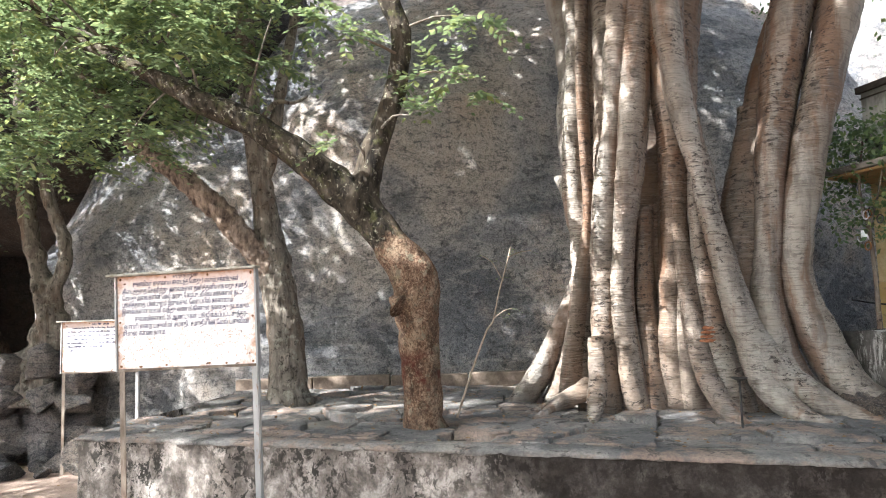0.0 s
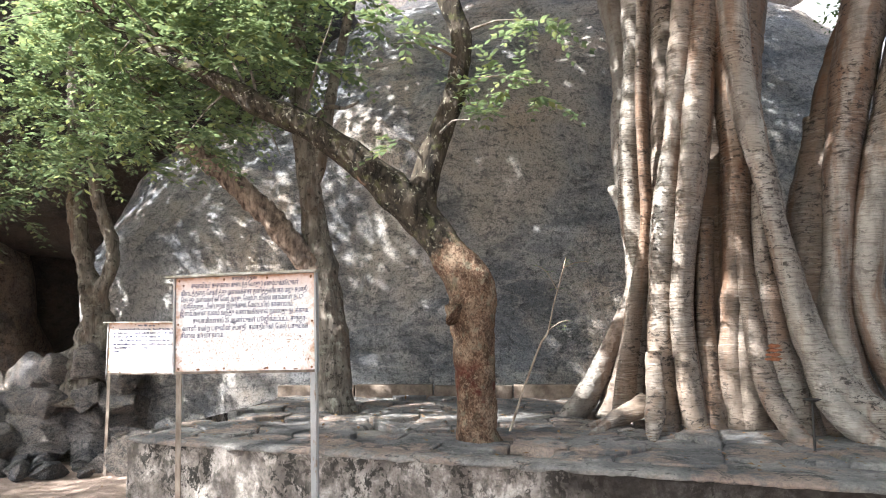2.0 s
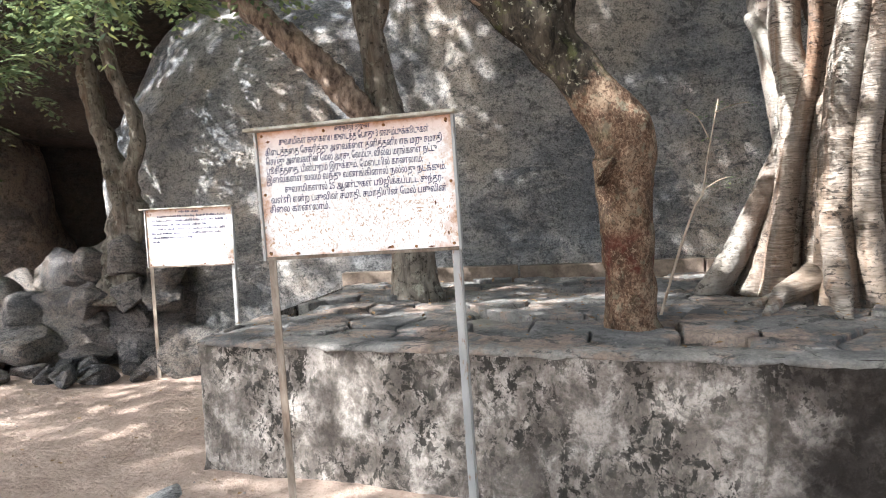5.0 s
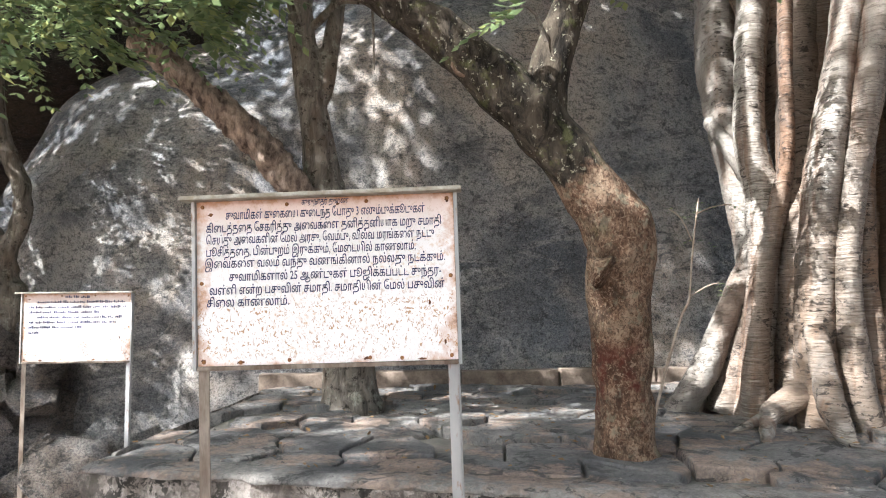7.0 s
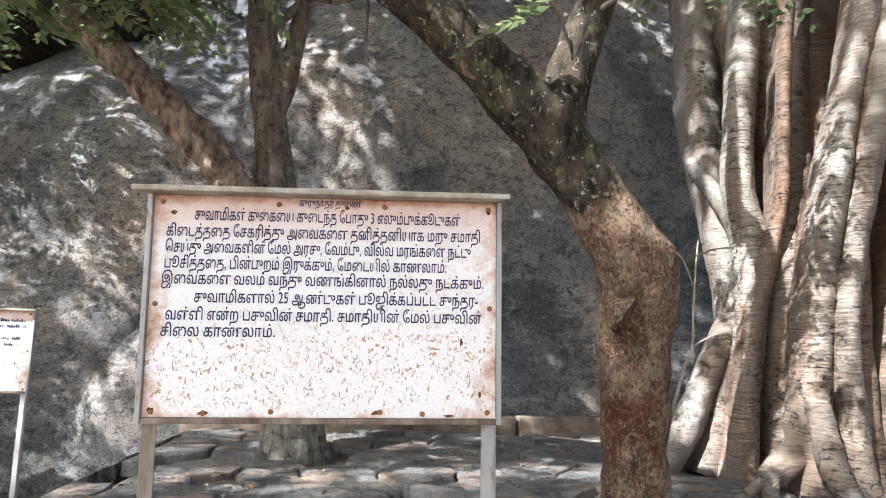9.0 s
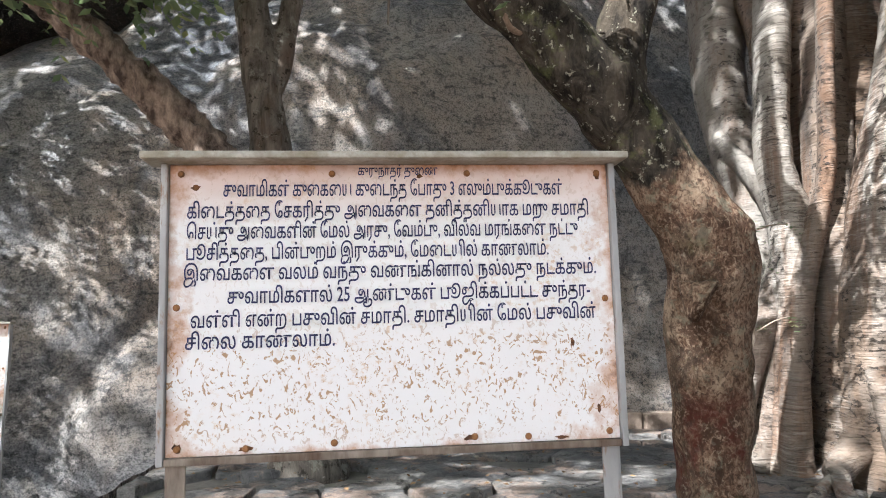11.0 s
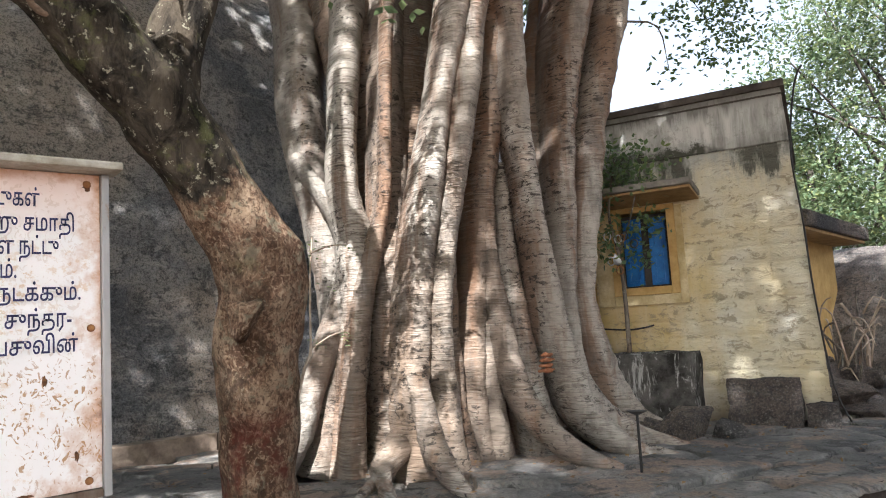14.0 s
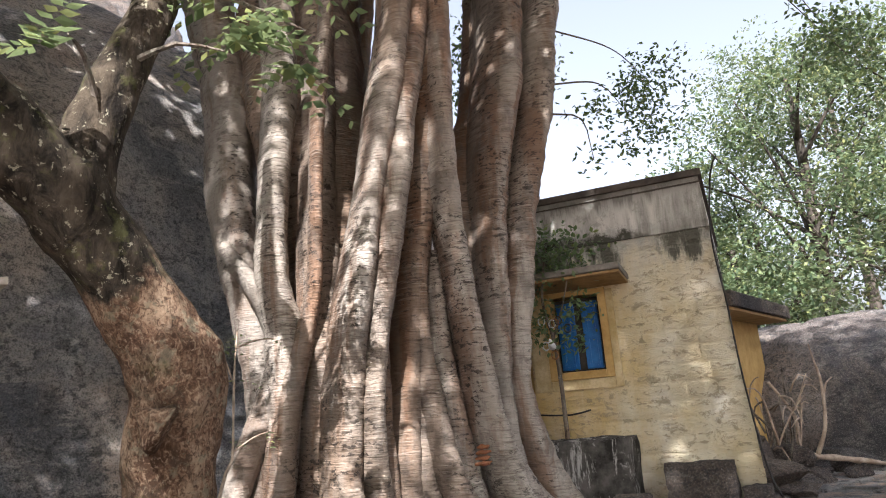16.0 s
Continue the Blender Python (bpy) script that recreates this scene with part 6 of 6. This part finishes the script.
# ---- masonry courses on the building's face ----
def block_mesh(seed):
    rng = random.Random(seed)
    bm = bmesh.new()
    j = [(rng.uniform(-0.05, 0.05), rng.uniform(-0.06, 0.06)) for _ in range(4)]
    base = [(0, 0), (1, 0), (1, 1), (0, 1)]
    lo = [bm.verts.new((x + 0.02 * (1 - 2 * x), 0, z + 0.05 * (1 - 2 * z))) for x, z in base]
    hi = [bm.verts.new((x + 0.05 * (1 - 2 * x) + a * 0.5, 0.7 + 0.3 * rng.random(), z + 0.13 * (1 - 2 * z) + b * 0.5)) for (x, z), (a, b) in zip(base, j)]
    top = bm.verts.new((0.5 + j[0][0], 1.25, 0.5 + j[1][1]))
    for i in range(4):
        bm.faces.new((lo[i], lo[(i + 1) % 4], hi[(i + 1) % 4], hi[i]))
        bm.faces.new((hi[i], hi[(i + 1) % 4], top))
    bmesh.ops.recalc_face_normals(bm, faces=bm.faces)
    me = bpy.data.meshes.new("stone_course")
    bm.to_mesh(me)
    bm.free()
    me.materials.append(LIME)
    me.polygons.foreach_set("use_smooth", [True] * len(me.polygons))
    return me


blocks = [block_mesh(s) for s in range(8)]
rng = random.Random(14)
z = 0.0
while z < 2.28:
    h = min(0.145 * rng.uniform(0.92, 1.08), 2.295 - z)
    x = batter(z) + 0.0
    while x < 1.62:
        w = rng.uniform(0.2, 0.34)
        clear = x + w < WX0 - 0.16 or x > WX1 + 0.2 or z + h < WZ0 - 0.15 or z > WZ1 + 0.05
        if clear:
            ob = new("stone_course", blocks[rng.randrange(8)])
            ob.parent = house
            ob.matrix_local = pose(x, -0.013, z) @ Matrix.Diagonal((w, rng.uniform(0.011, 0.02), h, 1))
        x += w
    z += h


# ---- paving of the platform ----
def flag_mesh(seed):
    rng = random.Random(seed)
    bm = bmesh.new()
    ring = []
    for cx, cy, ex, ey in ((0, 0, 1, 0), (1, 0, 0, 1), (1, 1, -1, 0), (0, 1, 0, -1)):
        ring.append((cx + rng.uniform(-0.08, 0.06), cy + rng.uniform(-0.12, 0.08)))
        for k in (0.28, 0.66):
            ring.append((cx + ex * k + rng.uniform(-0.07, 0.04), cy + ey * k + rng.uniform(-0.13, 0.08)))
    lo = [bm.verts.new((x, y, -1.6)) for x, y in ring]
    hi = [bm.verts.new((0.5 + (x - 0.5) * 0.985, 0.5 + (y - 0.5) * 0.97, -0.25)) for x, y in ring]
    up = [bm.verts.new((0.5 + (x - 0.5) * 0.93, 0.5 + (y - 0.5) * 0.90, rng.uniform(-0.1, 0.1))) for x, y in ring]
    mid_v = bm.verts.new((0.5, 0.5, 0.05))
    n = len(ring)
    for i in range(n):
        k = (i + 1) % n
        bm.faces.new((lo[i], lo[k], hi[k], hi[i]))
        bm.faces.new((hi[i], hi[k], up[k], up[i]))
        bm.faces.new((up[i], up[k], mid_v))
    bmesh.ops.recalc_face_normals(bm, faces=bm.faces)
    me = bpy.data.meshes.new("flagstone")
    bm.to_mesh(me)
    bm.free()
    me.materials.append(FLAG)
    return me


def clip(poly, mid_p, n):
    """Cuts a flat polygon by the line through mid_p with normal n, keeping the near side."""
    out = []
    for a, b in zip(poly, poly[1:] + poly[:1]):
        da, db = (a - mid_p).dot(n), (b - mid_p).dot(n)
        if da <= 0:
            out.append(a)
        if (da < 0) != (db < 0) and da != db:
            out.append(a + (b - a) * (da / (da - db)))
    return out


def broken_flag(poly, seed):
    """An uneven slab of split stone: ragged sides, a chipped rim and a gently stepped top, round its own middle."""
    rng = random.Random(seed)
    c = sum(poly, Vector((0, 0))) / len(poly)
    ring = []
    for a, b in zip(poly, poly[1:] + poly[:1]):
        n = max(1, int((b - a).length / 0.11))
        for k in range(n):
            p = a + (b - a) * (k / n) - c
            ring.append(p * (1 - (0.004 + rng.uniform(0.0, 0.016)) / max(p.length, 0.05)))
    bm = bmesh.new()
    lo = [bm.verts.new((p.x, p.y, -0.09)) for p in ring]
    hi = [bm.verts.new((p.x, p.y, -0.006 + rng.uniform(-0.005, 0.003))) for p in ring]
    up = [bm.verts.new((p.x * 0.95, p.y * 0.95, rng.uniform(-0.004, 0.005))) for p in ring]
    inn = [bm.verts.new((p.x * 0.45, p.y * 0.45, rng.uniform(-0.004, 0.010))) for p in ring]
    mid_v = bm.verts.new((0, 0, 0.004))
    for i in range(len(ring)):
        k = (i + 1) % len(ring)
        bm.faces.new((lo[i], lo[k], hi[k], hi[i]))
        bm.faces.new((hi[i], hi[k], up[k], up[i]))
        bm.faces.new((up[i], up[k], inn[k], inn[i]))
        bm.faces.new((inn[i], inn[k], mid_v))
    bmesh.ops.recalc_face_normals(bm, faces=bm.faces)
    me = bpy.data.meshes.new("flagstone")
    bm.to_mesh(me)
    bm.free()
    me.materials.append(FLAG)
    return c, me


BROKEN = 4.3
rng = random.Random(29)
seeds = []
for r in range(13):
    for k in range(13):
        seeds.append(Vector((-0.75 + 0.47 * k + 0.22 * (r % 2) + rng.uniform(-0.2, 0.2), 0.30 + 0.34 * r + rng.uniform(-0.14, 0.14))))
for n_s, p in enumerate(seeds):
    if rng.random() < 0.10:
        continue
    poly = [p + Vector(q) for q in ((-0.6, -0.6), (0.6, -0.6), (0.6, 0.6), (-0.6, 0.6))]
    for q in seeds:
        if q is not p and (q - p).length < 1.4:
            poly = clip(poly, (p + q) / 2, q - p)
    for mid_p, n in ((Vector((0, 0.22)), Vector((0, -1))), (Vector((0, 0.22)), Vector((-1, -0.168))), (Vector((BROKEN, 0)), Vector((1, 0)))):
        poly = clip(poly, mid_p, n) if len(poly) > 2 else []
    if len(poly) < 3:
        continue
    c, me = broken_flag(poly, 400 + n_s)
    ob = new("flagstone", me)
    ob.parent = platform
    wild = 1.0 if c.y > 0.55 else 0.4
    at = deck(c.x, c.y, DECK + 0.008 + wild * rng.uniform(-0.018, 0.022))
    ob.matrix_local = pose(at.x, at.y, at.z, wild * rng.uniform(-2.2, 2.2), wild * rng.uniform(-2.2, 2.2), DECK_TURN)

flags = [flag_mesh(s) for s in range(12)]
rng = random.Random(23)
v = 0.2
while v < 4.4:
    depth = rng.uniform(0.26, 0.44)
    u = BROKEN + 0.01
    while u < 10.5:
        w = rng.uniform(0.38, 0.95)
        ob = new("flagstone", flags[rng.randrange(12)])
        ob.parent = platform
        at = deck(u, v, DECK + rng.uniform(-0.016, 0.012))
        ob.matrix_local = pose(at.x, at.y, at.z, rng.uniform(-1.3, 1.3), rng.uniform(-1.3, 1.3), DECK_TURN + rng.uniform(-3.0, 3.0)) @ Matrix.Diagonal((w * 0.97, depth * 0.94, 0.05, 1))
        u += w
    v += depth


# ---- litter ----
def scatter(name, label, count, seed, material, leaf):
    rng = random.Random(seed)
    bm = bmesh.new()
    for _ in range(count):
        if rng.random() < 0.35:
            p = deck(rng.uniform(0.0, 7.5), rng.uniform(0.1, 2.9), DECK + (0.03 if leaf else 0.016))
        else:
            p = Vector((rng.uniform(-9.5, 2.5), rng.uniform(0.8, 8.8), 0.02))
            q = p - ORIGIN
            if q.dot(BACK) > -0.1 and q.dot(ALONG) > -0.7:
                continue
        if leaf:
            d = Vector((rng.gauss(0, 1), rng.gauss(0, 1), rng.gauss(0, 0.15))).normalized()
            s = rng.uniform(0.02, 0.05)
            w = d.cross(Vector((0, 0, 1))).normalized() * s * 0.3
            v = [bm.verts.new(p), bm.verts.new(p + d * s * 0.5 + w + Vector((0, 0, 0.006))), bm.verts.new(p + d * s), bm.verts.new(p + d * s * 0.5 - w)]
            bm.faces.new(v)
        else:
            s = rng.uniform(0.004, 0.011)
            v = [bm.verts.new(p + Vector((x * s * rng.uniform(0.7, 1.5), y * s * rng.uniform(0.7, 1.5), z * s * 0.7 - 0.012))) for x, y, z in ((1, 0, 0), (0, 1, 0), (-1, 0, 0), (0, -1, 0), (0, 0, 1.4))]
            for i in range(4):
                bm.faces.new((v[i], v[(i + 1) % 4], v[4]))
    return tagged(link(name, bm, material, False), label, "litter", kind="stuff")


scatter("leaf_litter", "dry brown fallen leaves scattered over ground and paving", 1500, 91, plain("dry_leaf", (0.16, 0.09, 0.04), (0.33, 0.21, 0.10), 3, 0.8, 0, 0.2, False), True)
scatter("pebbles", "small grey pebbles and grit on the ground", 1600, 92, RUBBLE, False)
